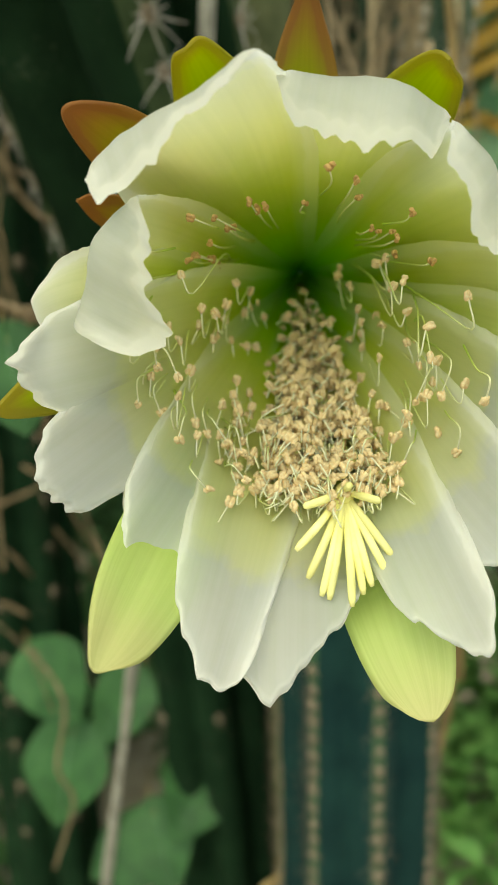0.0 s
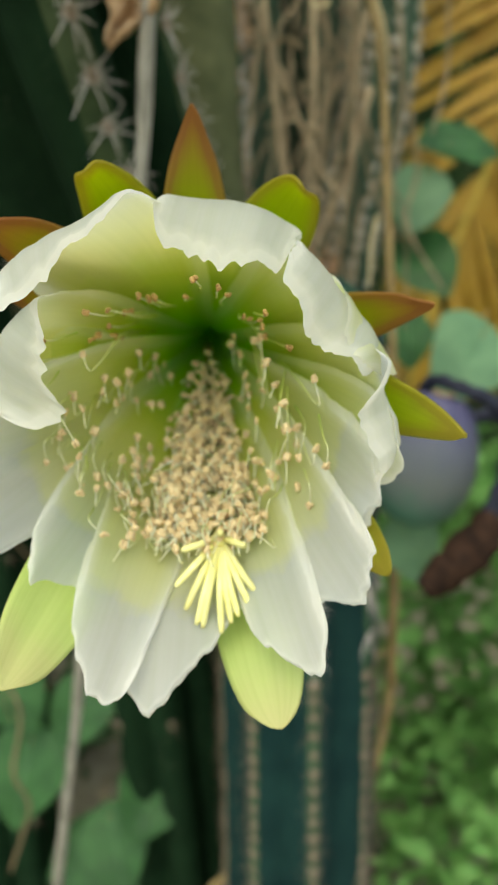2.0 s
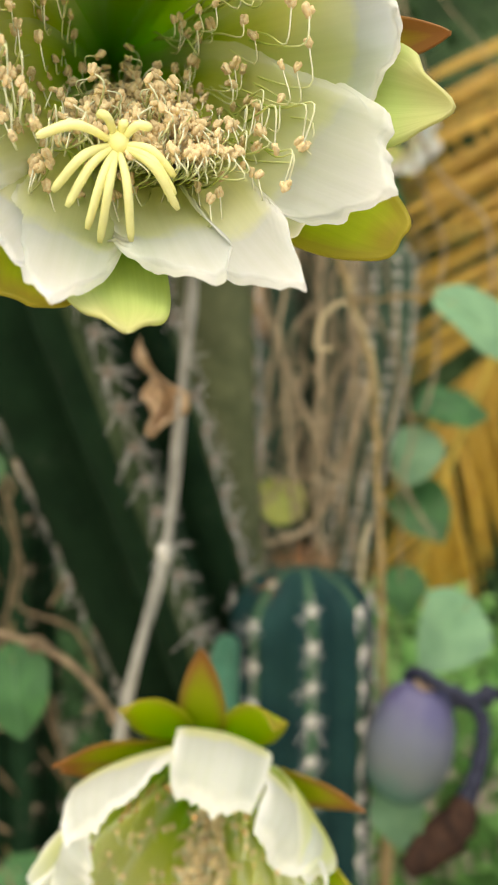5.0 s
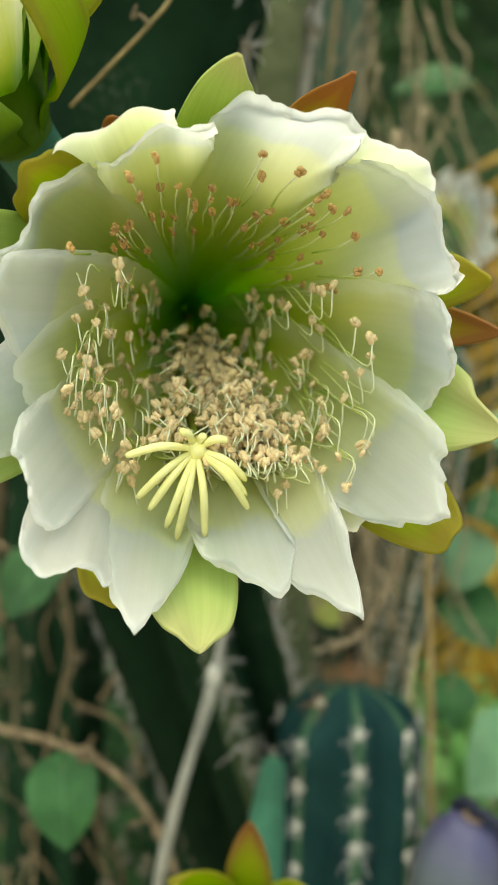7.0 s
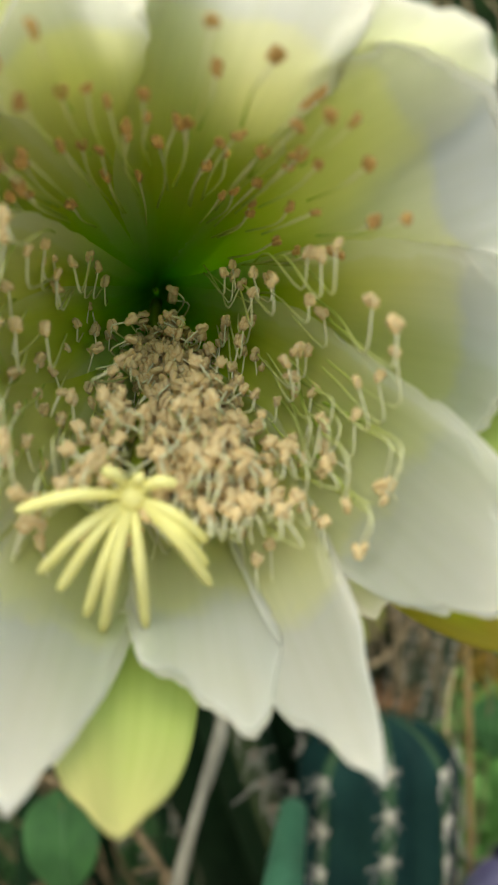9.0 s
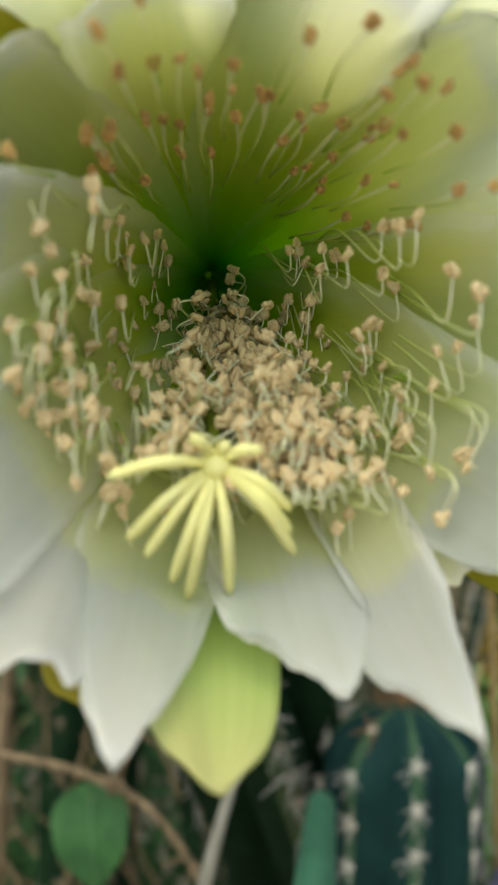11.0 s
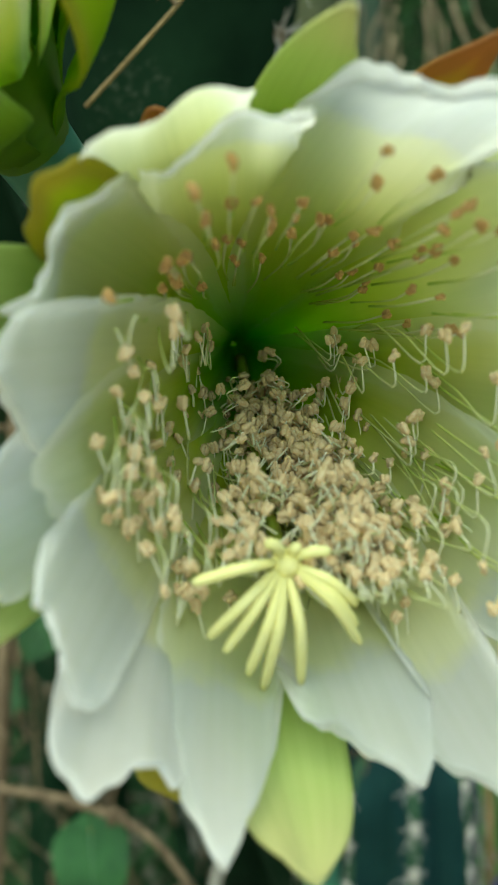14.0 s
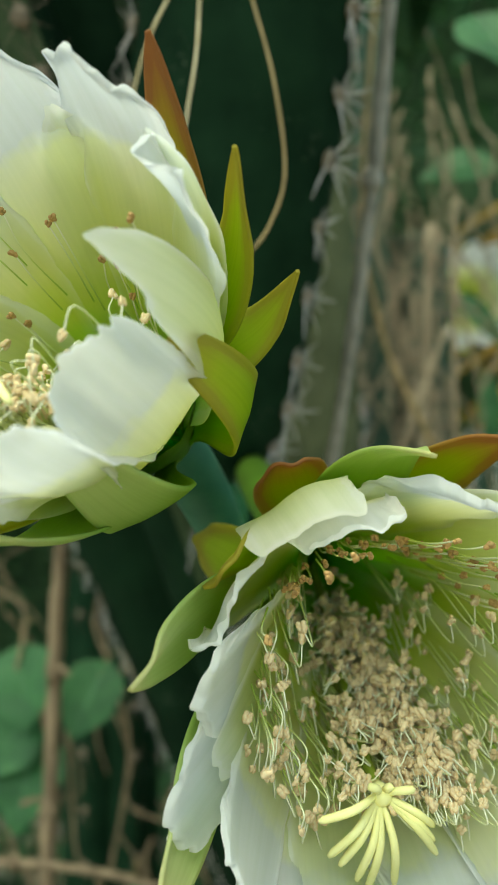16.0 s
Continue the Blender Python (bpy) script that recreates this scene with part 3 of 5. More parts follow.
oa(-74, 0.060, -0.004, 0.014, belly=(0.060, -0.036), seed=26)
oa(-143, 0.058, -0.010, 0.014, belly=(0.060, -0.040), seed=27)
oa(165, 0.066, -0.004, 0.017, belly=(0.064, -0.030), point=2.4, seed=28)


def sa(*a, red=False, pale=False, **k):
    petal(flower_a, "sepal", M_sepal_red if red else M_sepal_pale if pale else M_sepal, A_D, *a, base=0.0138, thick=0.0010, ruffle=0.0004, fringe=0.10, nu=12, nv=26, flare=0.022, **{"curl": 0.3, **k})


sa(88, 0.093, -0.069, 0.0125, belly=(0.066, -0.080), point=1.5, wide=0.5, red=True, label="pointed olive sepal with reddish edge")
sa(110, 0.0815, -0.041, 0.0142, belly=(0.078, -0.074), point=1.65, wide=0.5)
sa(61, 0.081, -0.042, 0.0142, belly=(0.080, -0.082), point=1.65, wide=0.5)
sa(130, 0.082, -0.022, 0.0120, belly=(0.068, -0.056), point=1.9, wide=0.5, red=True)
sa(147, 0.074, -0.046, 0.0090, belly=(0.060, -0.066), point=1.5, wide=0.5, red=True)
sa(24, 0.087, -0.037, 0.0110, belly=(0.066, -0.064), point=1.5, wide=0.5, red=True)
sa(4, 0.084, 0.000, 0.0130, belly=(0.064, -0.040), point=1.6, wide=0.5)
sa(-130, 0.0715, 0.036, 0.0140, belly=(0.048, -0.004), point=2.6, pale=True)
sa(-68, 0.084, 0.028, 0.0150, belly=(0.055, -0.010), point=2.4, pale=True)
sa(-31, 0.075, 0.003, 0.0100, belly=(0.058, -0.030), point=1.9, wide=0.5)
sa(-176, 0.076, 0.000, 0.0140, belly=(0.060, -0.036), point=1.6, wide=0.5)
flower_tube(flower_a, A_D, [(0.0202, 0.285, 1.3004), A_T, (0.022, 0.333, 1.304), (0.023, 0.414, 1.300), (0.0234, 0.502, 1.288), (0.022, 0.56, 1.262)], (0.0150, 0.0112), M_tube_teal)
stigma(flower_a, A_D, (0.012, -0.0357), -0.0136, [(-152, 0.8), (-128, 0.9), (-112, 1.0), (-100, 1.08), (-90, 1.1), (-80, 1.08), (-68, 1.0), (-52, 0.95), (-34, 0.85), (165, 0.6), (20, 0.55), (80, 0.4)], 0.020, 0.06, 0.95, 5)
stamens(flower_a, A_D, ((400, -0.001, -0.0345, 0.0066), (190, 0.0195, -0.0320, 0.0044), (60, 0.004, -0.030, 0.013)), 170, 26, 0.058, 11, far=-0.010, sides=((-205, -150, 0.030, 0.046, 9), (-40, 5, 0.030, 0.046, 9), (-150, -105, 0.026, 0.038, 18), (-80, -50, 0.026, 0.040, 14)))

# ---- the middle flower ----
B_D = 0.118
B_M = facing((-0.010, 0.142, 1.616), (0.018, 0.032, 1.582))
flower_b = thing("cactus_flower", B_M, "wide open white cactus flower with frayed petals and star stigma", "flower", "cactus flowers")


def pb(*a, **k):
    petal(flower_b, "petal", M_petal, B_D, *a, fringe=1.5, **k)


pb(-110, 0.0585, 0.0240, 0.0158, wide=0.6, belly=(0.055, -0.018), seed=31, roll=-0.10, cut=(0.05, 0.26, 0.20, 1.0), tail=0.96, lip=0.0056)
pb(-78, 0.0515, 0.017, 0.0178, flap=(1, 0.0075), belly=(0.051, -0.022), seed=32, roll=-0.08, cut=(0.25, 0.16, 0.22, 1.0), lip=0.0058)
pb(-61, 0.0580, 0.029, 0.0150, seed=33, roll=-0.05, rim=-0.08, belly=(0.053, -0.016), cut=(0.25, 0.17, 0.22, 1.0), lip=0.0050)
pb(-30, 0.0610, 0.015, 0.0215, belly=(0.050, -0.022), seed=34, roll=-0.06, cut=(0.05, 0.22, 0.18, 1.0), lip=0.0048)
pb(3, 0.0580, 0.002, 0.0190, belly=(0.047, -0.045), crest=(0.060, -0.014), seed=35, ruffle=0.0026, curl=0.55, cut=(0.3, 0.18, 0.12, 0.9), lip=0.0050)
pb(38, 0.0640, -0.004, 0.0250, belly=(0.050, -0.052), crest=(0.062, -0.022), seed=36, ruffle=0.0022, curl=0.65, cut=(-0.45, 0.14, 0.10, 0.9), lip=0.0046)
pb(79, 0.0570, 0.002, 0.0200, belly=(0.050, -0.055), crest=(0.062, -0.018), seed=37, ruffle=0.0026, curl=0.5, cut=(-0.45, 0.10, 0.17, 0.9), lip=0.0068)
pb(110, 0.0525, -0.008, 0.0165, belly=(0.052, -0.055), crest=(0.060, -0.024), seed=38, ruffle=0.0030, curl=0.65, cut=(-0.3, 0.05, 0.06, 1.0), lip=0.0040)
pb(146, 0.0560, -0.008, 0.0180, belly=(0.050, -0.050), crest=(0.060, -0.020), seed=39, ruffle=0.0018, cut=(0.5, 0.16, 0.12, 0.9), lip=0.0040)
pb(171, 0.0560, -0.001, 0.0175, seed=40, ruffle=0.0018, belly=(0.044, -0.026), cut=(-0.3, 0.12, 0.16, 0.9), lip=0.0034)
pb(-166, 0.0620, 0.001, 0.0160, seed=41, ruffle=0.0016, belly=(0.042, -0.024), cut=(0.2, 0.12, 0.08, 1.1))
pb(-148, 0.0535, 0.012, 0.0150, belly=(0.047, -0.022), seed=42, cut=(0.2, 0.05, 0.05, 2.0), tail=0.95, lip=0.0034)


def ob_(*a, **k):
    petal(flower_b, "outer_petal", M_outer, B_D, *a, base=0.0128, thick=0.0007, flare=0.012, **k)


pb(-128, 0.0565, 0.019, 0.0150, belly=(0.057, -0.022), seed=51, rim=0.06, cut=(-0.3, 0.04, 0.03, 1.2), tail=0.95)
ob_(53, 0.0665, -0.004, 0.0150, belly=(0.054, -0.060), crest=(0.062, -0.026), ruffle=0.0024, seed=52, curl=0.7, cut=(0.1, 0.06, 0.06, 1.0))
ob_(119, 0.0610, -0.010, 0.0170, belly=(0.056, -0.066), crest=(0.063, -0.034), ruffle=0.0014, seed=53, curl=0.6, cut=(0.0, -0.05, -0.03, 1.2))
ob_(-45, 0.0560, -0.006, 0.0130, belly=(0.060, -0.042), seed=57, point=2.0)
ob_(-93, 0.0480, -0.014, 0.0130, belly=(0.060, -0.046), seed=58)
ob_(-172, 0.0500, -0.010, 0.0150, seed=59)


def sb(*a, red=False, pale=False, **k):
    petal(flower_b, "sepal", M_sepal_red if red else M_sepal_pale if pale else M_sepal, B_D, *a, base=0.0138, thick=0.0010, ruffle=0.0004, fringe=0.10, nu=12, nv=26, flare=0.022, **{"curl": 0.3, **k})


sb(92, 0.0690, -0.010, 0.0150, belly=(0.066, -0.060), point=1.5, wide=0.40, curl=0.08, pale=True, label="bright yellow-green pointed sepal")
sb(69, 0.0765, -0.0200, 0.0125, belly=(0.066, -0.062), point=1.5, wide=0.42, curl=0.08, red=True)
sb(20, 0.0755, -0.020, 0.0120, belly=(0.062, -0.050), point=1.8, wide=0.5)
sb(7, 0.0820, -0.030, 0.0115, belly=(0.066, -0.062), point=1.6, wide=0.5, red=True)
sb(-8, 0.0690, 0.002, 0.0150, belly=(0.054, -0.028), point=1.9, pale=True)
sb(-34, 0.0765, 0.002, 0.0150, belly=(0.062, -0.034), point=2.0)
sb(-95, 0.0615, 0.021, 0.0145, belly=(0.064, -0.030), point=2.6, wide=0.66, pale=True)
sb(-113, 0.0660, 0.004, 0.0140, belly=(0.062, -0.036), point=2.0, label="olive sepal with a brown edge")
sb(-158, 0.0660, 0.010, 0.0135, belly=(0.056, -0.034), point=1.8, pale=True)
sb(161, 0.0735, 0.004, 0.0130, belly=(0.060, -0.036), point=1.7, pale=True)
sb(140, 0.0650, -0.012, 0.0110, belly=(0.058, -0.040), point=1.8)
sb(116, 0.0640, -0.046, 0.0120, belly=(0.054, -0.070), point=1.8, red=True)
sb(158, 0.0510, -0.092, 0.0110, belly=(0.036, -0.085), point=1.8)
flower_tube(flower_b, B_D, [(-0.008, 0.134, 1.6135), (-0.010, 0.142, 1.616), (-0.020, 0.185, 1.628), (-0.035, 0.25, 1.64), (-0.048, 0.34, 1.65)], (0.0150, 0.0115))
stigma(flower_b, B_D, (-0.0045, -0.0250), -0.0166, [(172, 1.0), (-148, 0.95), (-132, 0.98), (-118, 1.05), (-104, 1.1), (-80, 1.05), (-34, 0.95), (-26, 0.9), (-12, 0.8), (38, 0.5), (125, 0.55), (75, 0.3)], 0.0195, 0.18, 0.35, 8)
stamens(flower_b, B_D, ((480, 0.0110, -0.0255, 0.0062), (60, -0.0120, -0.0215, 0.0036), (60, 0.008, -0.020, 0.013)), 200, 64, 0.056, 21, far=-0.013, sides=((150, 205, 0.030, 0.041, 14), (-52, -22, 0.032, 0.052, 13), (-165, -125, 0.026, 0.036, 10)))

# ---- the side-on flower ----
C_D = 0.100
C_M = facing((-0.0575, 0.0810, 1.6610), (-0.0800, -0.0020, 1.6880)) @ Matrix.Scale(0.9, 4)
flower_c = thing("cactus_flower", C_M, "white cactus flower seen from its side with green outer sepals", "flower", "cactus flowers")


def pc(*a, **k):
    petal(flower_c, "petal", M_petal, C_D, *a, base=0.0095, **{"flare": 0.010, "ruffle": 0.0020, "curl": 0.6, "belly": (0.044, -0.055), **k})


pc(-34, 0.034, 0.004, 0.0180, fringe=1.2, belly=(0.044, -0.060), crest=(0.055, -0.022), cut=(0.1, 0.08, 0.06, 1.2), ruffle=0.0034, seed=61, lip=0.005)
pc(-66, 0.044, 0.012, 0.0190, crest=(0.056, -0.016), cut=(0.0, 0.10, 0.10, 1.1), ruffle=0.0030, seed=62, lip=0.005)
pc(-98, 0.053, 0.014, 0.0170, cut=(0.1, 0.14, 0.14, 1.0), seed=63)
pc(-130, 0.055, 0.012, 0.0170, cut=(-0.1, 0.14, 0.14, 1.0), seed=64)
pc(-162, 0.056, 0.008, 0.0170, cut=(0.2, 0.12, 0.12, 1.1), seed=65)
pc(166, 0.056, 0.004, 0.0180, cut=(0.0, 0.12, 0.12, 1.1), seed=66)
pc(134, 0.056, 0.004, 0.0190, crest=(0.060, -0.018), cut=(0.2, 0.10, 0.08, 1.0), seed=67, lip=0.004)
pc(100, 0.062, 0.012, 0.0210, crest=(0.064, -0.014), cut=(-0.2, 0.08, 0.10, 1.0), seed=68, lip=0.005)
pc(66, 0.058, 0.014, 0.0200, crest=(0.063, -0.014), cut=(0.2, 0.10, 0.06, 1.0), seed=69, lip=0.006)
pc(34, 0.050, 0.004, 0.0170, crest=(0.058, -0.022), cut=(0.0, 0.08, 0.08, 1.2), seed=70, lip=0.005)


def oc(*a, **k):
    petal(flower_c, "outer_petal", M_outer, C_D, *a, base=0.0100, flare=0.016, thick=0.0007, curl=0.75, **k)


oc(4, 0.037, 0.006, 0.0160, belly=(0.047, -0.070), crest=(0.059, -0.026), cut=(0.1, 0.16, 0.20, 1.5), seed=81)
oc(46, 0.055, -0.004, 0.0170, belly=(0.050, -0.070), crest=(0.059, -0.034), cut=(0.0, 0.12, 0.12, 1.3), seed=82)
oc(84, 0.058, -0.008, 0.0170, belly=(0.050, -0.070), crest=(0.060, -0.036), cut=(0.0, 0.12, 0.12, 1.3), seed=83)
oc(150, 0.058, -0.010, 0.0170, belly=(0.050, -0.066), cut=(0.0, 0.12, 0.12, 1.3), seed=84)
oc(-110, 0.052, -0.004, 0.0170, belly=(0.050, -0.066), cut=(0.0, 0.12, 0.12, 1.3), seed=85)
for k, (a, r, h, half, belly, crest, pt, mat) in enumerate((
    (24, 0.068, -0.052, 0.0112, (0.042, -0.088), None, 1.6, M_sepal),
    (36, 0.068, -0.016, 0.0125, (0.055, -0.070), None, 1.7, M_sepal),
    (62, 0.076, 0.000, 0.0145, (0.056, -0.064), None, 1.7, M_sepal_red),
    (-10, 0.043, -0.020, 0.0120, (0.046, -0.090), (0.060, -0.052), 1.9, M_sepal),
    (-60, 0.038, -0.012, 0.0135, (0.042, -0.086), (0.055, -0.052), 1.9, M_sepal_pale),
    (98, 0.066, -0.020, 0.0110, (0.054, -0.068), None, 1.7, M_sepal),
    (140, 0.066, -0.026, 0.0115, (0.054, -0.070), None, 1.7, M_sepal_red),
    (190, 0.064, -0.024, 0.0115, (0.054, -0.070), None, 1.7, M_sepal),
    (235, 0.062, -0.014, 0.0125, (0.054, -0.070), None, 1.8, M_sepal),
    (272, 0.056, -0.010, 0.0130, (0.054, -0.070), None, 1.8, M_sepal_pale))):
    petal(flower_c, "sepal", mat, C_D, a, r, h, half, belly=belly, crest=crest, point=pt, wide=0.5, seed=95 + k, base=0.0135, thick=0.001, ruffle=0.0004, fringe=0.1, nu=12, nv=26, flare=0.024)
prof = [(0.0090, -C_D - 0.014), (0.0125, -C_D - 0.004), (0.0180, -C_D + 0.008), (0.0215, -C_D + 0.015), (0.0245, -C_D + 0.022), (0.0262, -C_D + 0.028)]
cup = [(r * math.cos(k * 0.2618), r * math.sin(k * 0.2618), h + (0.002 * math.sin(k * 1.9) if q == 5 else 0.0)) for q, (r, h) in enumerate(prof) for k in range(24)]
cup_faces = [(q * 24 + k, q * 24 + (k + 1) % 24, q * 24 + 24 + (k + 1) % 24, q * 24 + 24 + k) for q in range(5) for k in range(24)]
part("receptacle", mesh("receptacle", cup, cup_faces, M_tube), flower_c, "smooth green cup under the petals")
flower_tube(flower_c, C_D, [(-0.0595, 0.0740, 1.6630), (-0.0575, 0.0810, 1.6610), (-0.0500, 0.102, 1.648), (-0.0440, 0.130, 1.628), (-0.045, 0.165, 1.608), (-0.055, 0.24, 1.605), (-0.065, 0.33, 1.63)], (0.0120, 0.0090), M_tube_teal, 0.0095)
stamens(flower_c, C_D, ((180, 0.0, -0.022, 0.009),), 110, 18, 0.048, 31, sides=((-70, -10, 0.018, 0.034, 16),))
stigma(flower_c, C_D, (-0.006, -0.018), -0.020, [(a, 1.0) for a in range(-170, 0, 17)], 0.021, 0.2, 0.6, 9)

# ---- the far flower ----
flower_d = thing("cactus_flower", facing((0.235, 1.18, 1.938), (0.262, 1.08, 1.938)) @ Matrix.Scale(1.35, 4), "distant white cactus flower among dry vines", "flower", "cactus flowers")
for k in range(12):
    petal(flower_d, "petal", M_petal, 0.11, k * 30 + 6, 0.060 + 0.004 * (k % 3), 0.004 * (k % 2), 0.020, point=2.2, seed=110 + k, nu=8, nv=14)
for k in range(8):
    petal(flower_d, "sepal", M_sepal, 0.11, k * 45, 0.070, -0.026, 0.013, belly=(0.052, -0.05), point=1.7, seed=130 + k, nu=7, nv=12, base=0.0135)
flower_tube(flower_d, 0.11, [(0.238, 1.17, 1.938), (0.235, 1.18, 1.938), (0.215, 1.23, 1.92), (0.18, 1.27, 1.90)], (0.0165, 0.014))
stamens(flower_d, 0.11, ((30, 0.0, -0.028, 0.012),), 10, 0, 0.056, 41)


# ---- cacti ----
SPINE = mesh("spine", *tube([(0, 0, 0), (0, 0.0006, 0.5), (0, 0, 1)], [0.00068, 0.00052, 0.00012], 5, False)[:2], M_spine)
SPINE_RED = mesh("spine", *tube([(0, 0, 0), (0, 0.0005, 0.5), (0, 0, 1)], [0.00050, 0.00036, 0.00008], 5, False)[:2], M_spine_red)


def areole_kind(seed, length, spines, spine, wool, size):
    """A pad of wool, z outwards, and where its spines stand."""
    rnd = random.Random(seed)
    v, f = [], []
    rings, sides = 4, 9
    for j in range(rings):
        a = j / (rings - 1) * 1.45
        for k in range(sides):
            w = 2 * math.pi * k / sides
            q = size * math.cos(a) * rnd.uniform(0.75, 1.2)
            v.append((q * math.cos(w), q * math.sin(w) * 1.15, size * 0.7 * math.sin(a) * rnd.uniform(0.8, 1.1) - 0.0008))
    for j in range(rings - 1):
        for k in range(sides):
            f.append((j * sides + k, j * sides + (k + 1) % sides, (j + 1) * sides + (k + 1) % sides, (j + 1) * sides + k))
    f.append(tuple((rings - 1) * sides + k for k in range(sides)))
    stand = []
    for k in range(spines):
        a = 2 * math.pi * (k + rnd.uniform(-0.35, 0.35)) / spines
        d = Vector((math.cos(a), math.sin(a), rnd.uniform(0.12, 0.75))).normalized()
        L = length * rnd.uniform(0.5, 1.2) * (1.3 if math.sin(a) < -0.3 else 0.85)
        q = d.to_track_quat("Z", "Y").to_matrix().to_4x4() @ Matrix.Rotation(rnd.uniform(0, 6.28), 4, "Z") @ Matrix.Diagonal((1, 1, L, 1))
        q.translation = d * size * 0.3
        stand.append(q)
    return mesh("areole", v, f, wool), spine, stand, v, f


def cactus(name, label, axis, radius, ribs, valley, mats, spacing, kinds, near=(0, 0), top=False, sag=1.0, sharp=1.0, seed=0, group="columnar cacti", crest=0, crown=None, foot=0.0, low=0.0, wool=None):
    """A ribbed column along axis, low to high; ribs are angles round it, -90 towards the viewer. Areoles between the
    heights near are parts with spines of their own, the others one mass."""
    rnd = random.Random(seed)
    pts = smooth_path(axis, 8)
    lens = [0.0]
    for a, b in zip(pts, pts[1:]):
        lens.append(lens[-1] + (b - a).length)
    total = lens[-1]
    base = pts[0].copy()
    ob = thing(name, Matrix.Translation(base), label, "cactus", group)
    ribs = sorted(a % 360 for a in ribs)
    per = 10
    ring = []
    for k, a in enumerate(ribs):
        b = ribs[(k + 1) % len(ribs)] + (360 if k == len(ribs) - 1 else 0)
        for i in range(per):
            x = i / per
            gap = min(1.0, (b - a) / 70)
            ring.append((radians(a + (b - a) * x), 1 - (1 - valley) * gap * (1 - abs(math.cos(math.pi * x)) ** sharp), i))
    sides = len(ring)
    rows = max(12, int(total / 0.014))

    def frame_at(d):
        d = min(max(d, 0), total)
        for i in range(len(lens) - 1):
            if lens[i + 1] >= d:
                break
        k = (d - lens[i]) / max(1e-9, lens[i + 1] - lens[i])
        p, t = pts[i].lerp(pts[i + 1], k), (pts[min(i + 2, len(pts) - 1)] - pts[max(i - 1, 0)]).normalized()
        x = (Vector((1, 0, 0)) - t * t.x).normalized()
        return p, x, t.cross(x), t

    def shrink(d):
        if d < foot:
            return math.sqrt(max(0.003, 1 - (1 - d / foot) ** 2))
        if not top or d < total - radius * sag:
            return 1.0
        q = (d - (total - radius * sag)) / (radius * sag)
        return math.sqrt(max(0.0, 1 - q * q)) * 0.96 + 0.04

    verts, faces, slots = [], [], []
    for j in range(rows + 1):
        d = total * (1 - (1 - j / rows) ** 1.5) if top else total * j / rows
        p, x, y, t = frame_at(d)
        s = shrink(d)
        for w, q, i in ring:
            lump = 1 + 0.010 * math.sin(d * 90 + w * 3) + 0.03 * noise.noise(Vector((math.cos(w) * 2, math.sin(w) * 2, d * 9 + seed)))
            verts.append(p + (x * math.cos(w) + y * math.sin(w)) * radius * s * q * lump - base)
    for j in range(rows):
        for k in range(sides):
            n = (k + 1) % sides
            faces.append((j * sides + k, j * sides + n, (j + 1) * sides + n, (j + 1) * sides + k))
            slots.append(1 if len(mats) > 1 and (ring[k][2] < crest or ring[k][2] >= per - crest) else 0)
    faces.append(tuple(rows * sides + k for k in range(sides)))
    slots.append(0)
    part("stem", mesh("stem", verts, faces, mats, None, True, slots), ob)
    mass = []
    for a in ribs:
        w = radians(a)
        d = spacing * rnd.uniform(0.3, 1.0)
        while d < total - (radius * 0.1 if top else 0):
            p, x, y, t = frame_at(d)
            out = x * math.cos(w) + y * math.sin(w)
            s = shrink(d)
            if out.y < 0.40:
                zz = (out + t * (1 - s) * 1.2).normalized()
                xx = t.cross(zz).normalized()
                m = Matrix((xx, zz.cross(xx), zz)).transposed().to_4x4() @ Matrix.Rotation(rnd.uniform(-0.5, 0.5), 4, "Z") @ Matrix.Scale(rnd.uniform(0.8, 1.15), 4)
                m.translation = p + out * radius * s - base
                pad, spine, stand, pv, pf = (crown if crown and s < 0.75 else kinds)[rnd.randrange(3)]
                if near[0] < p.z < near[1]:
                    ar = part("areole", pad, ob, "", m)
                    for q in stand:
                        part("spine", spine, ar, "", q)
                elif p.z > 0.5:
                    mass.append(([m @ Vector(q) for q in pv], pf, [(0, 0)] * len(pv)))
                    for q in stand:
                        sv, sf, _ = tube([(0, 0, 0), (0, 0, 1)], [0.0004, 0.0001], 3, False)
                        mass.append(([m @ q @ g for g in sv], sf, [(0, 0)] * len(sv)))
            d += spacing * rnd.uniform(0.85, 1.15) * (0.45 if p.z < low else 1.0)
    if mass:
        v, f, u = joined(mass)
        tagged(part("spiny_wool", mesh("spiny_wool", v, f, wool or M_wool), ob), kind="stuff")
    return ob


GREY = [areole_kind(200 + k, 0.022, 10, SPINE, M_wool, 0.0056) for k in range(3)]
PALE = [areole_kind(220 + k, 0.017, 9, SPINE, M_wool_pale, 0.0050) for k in range(3)]
RED = [areole_kind(240 + k, 0.019, 12, SPINE_RED, M_wool_pale, 0.0042) for k in range(3)]


def even(n, first):
    return [first + 360 * k / n for k in range(n)]


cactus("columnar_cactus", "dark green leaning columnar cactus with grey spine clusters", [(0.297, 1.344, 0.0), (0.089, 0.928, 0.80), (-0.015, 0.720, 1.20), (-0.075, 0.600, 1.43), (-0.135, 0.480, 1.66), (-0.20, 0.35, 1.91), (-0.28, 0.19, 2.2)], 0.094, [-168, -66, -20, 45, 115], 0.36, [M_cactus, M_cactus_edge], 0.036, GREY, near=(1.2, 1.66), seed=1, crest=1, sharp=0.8)
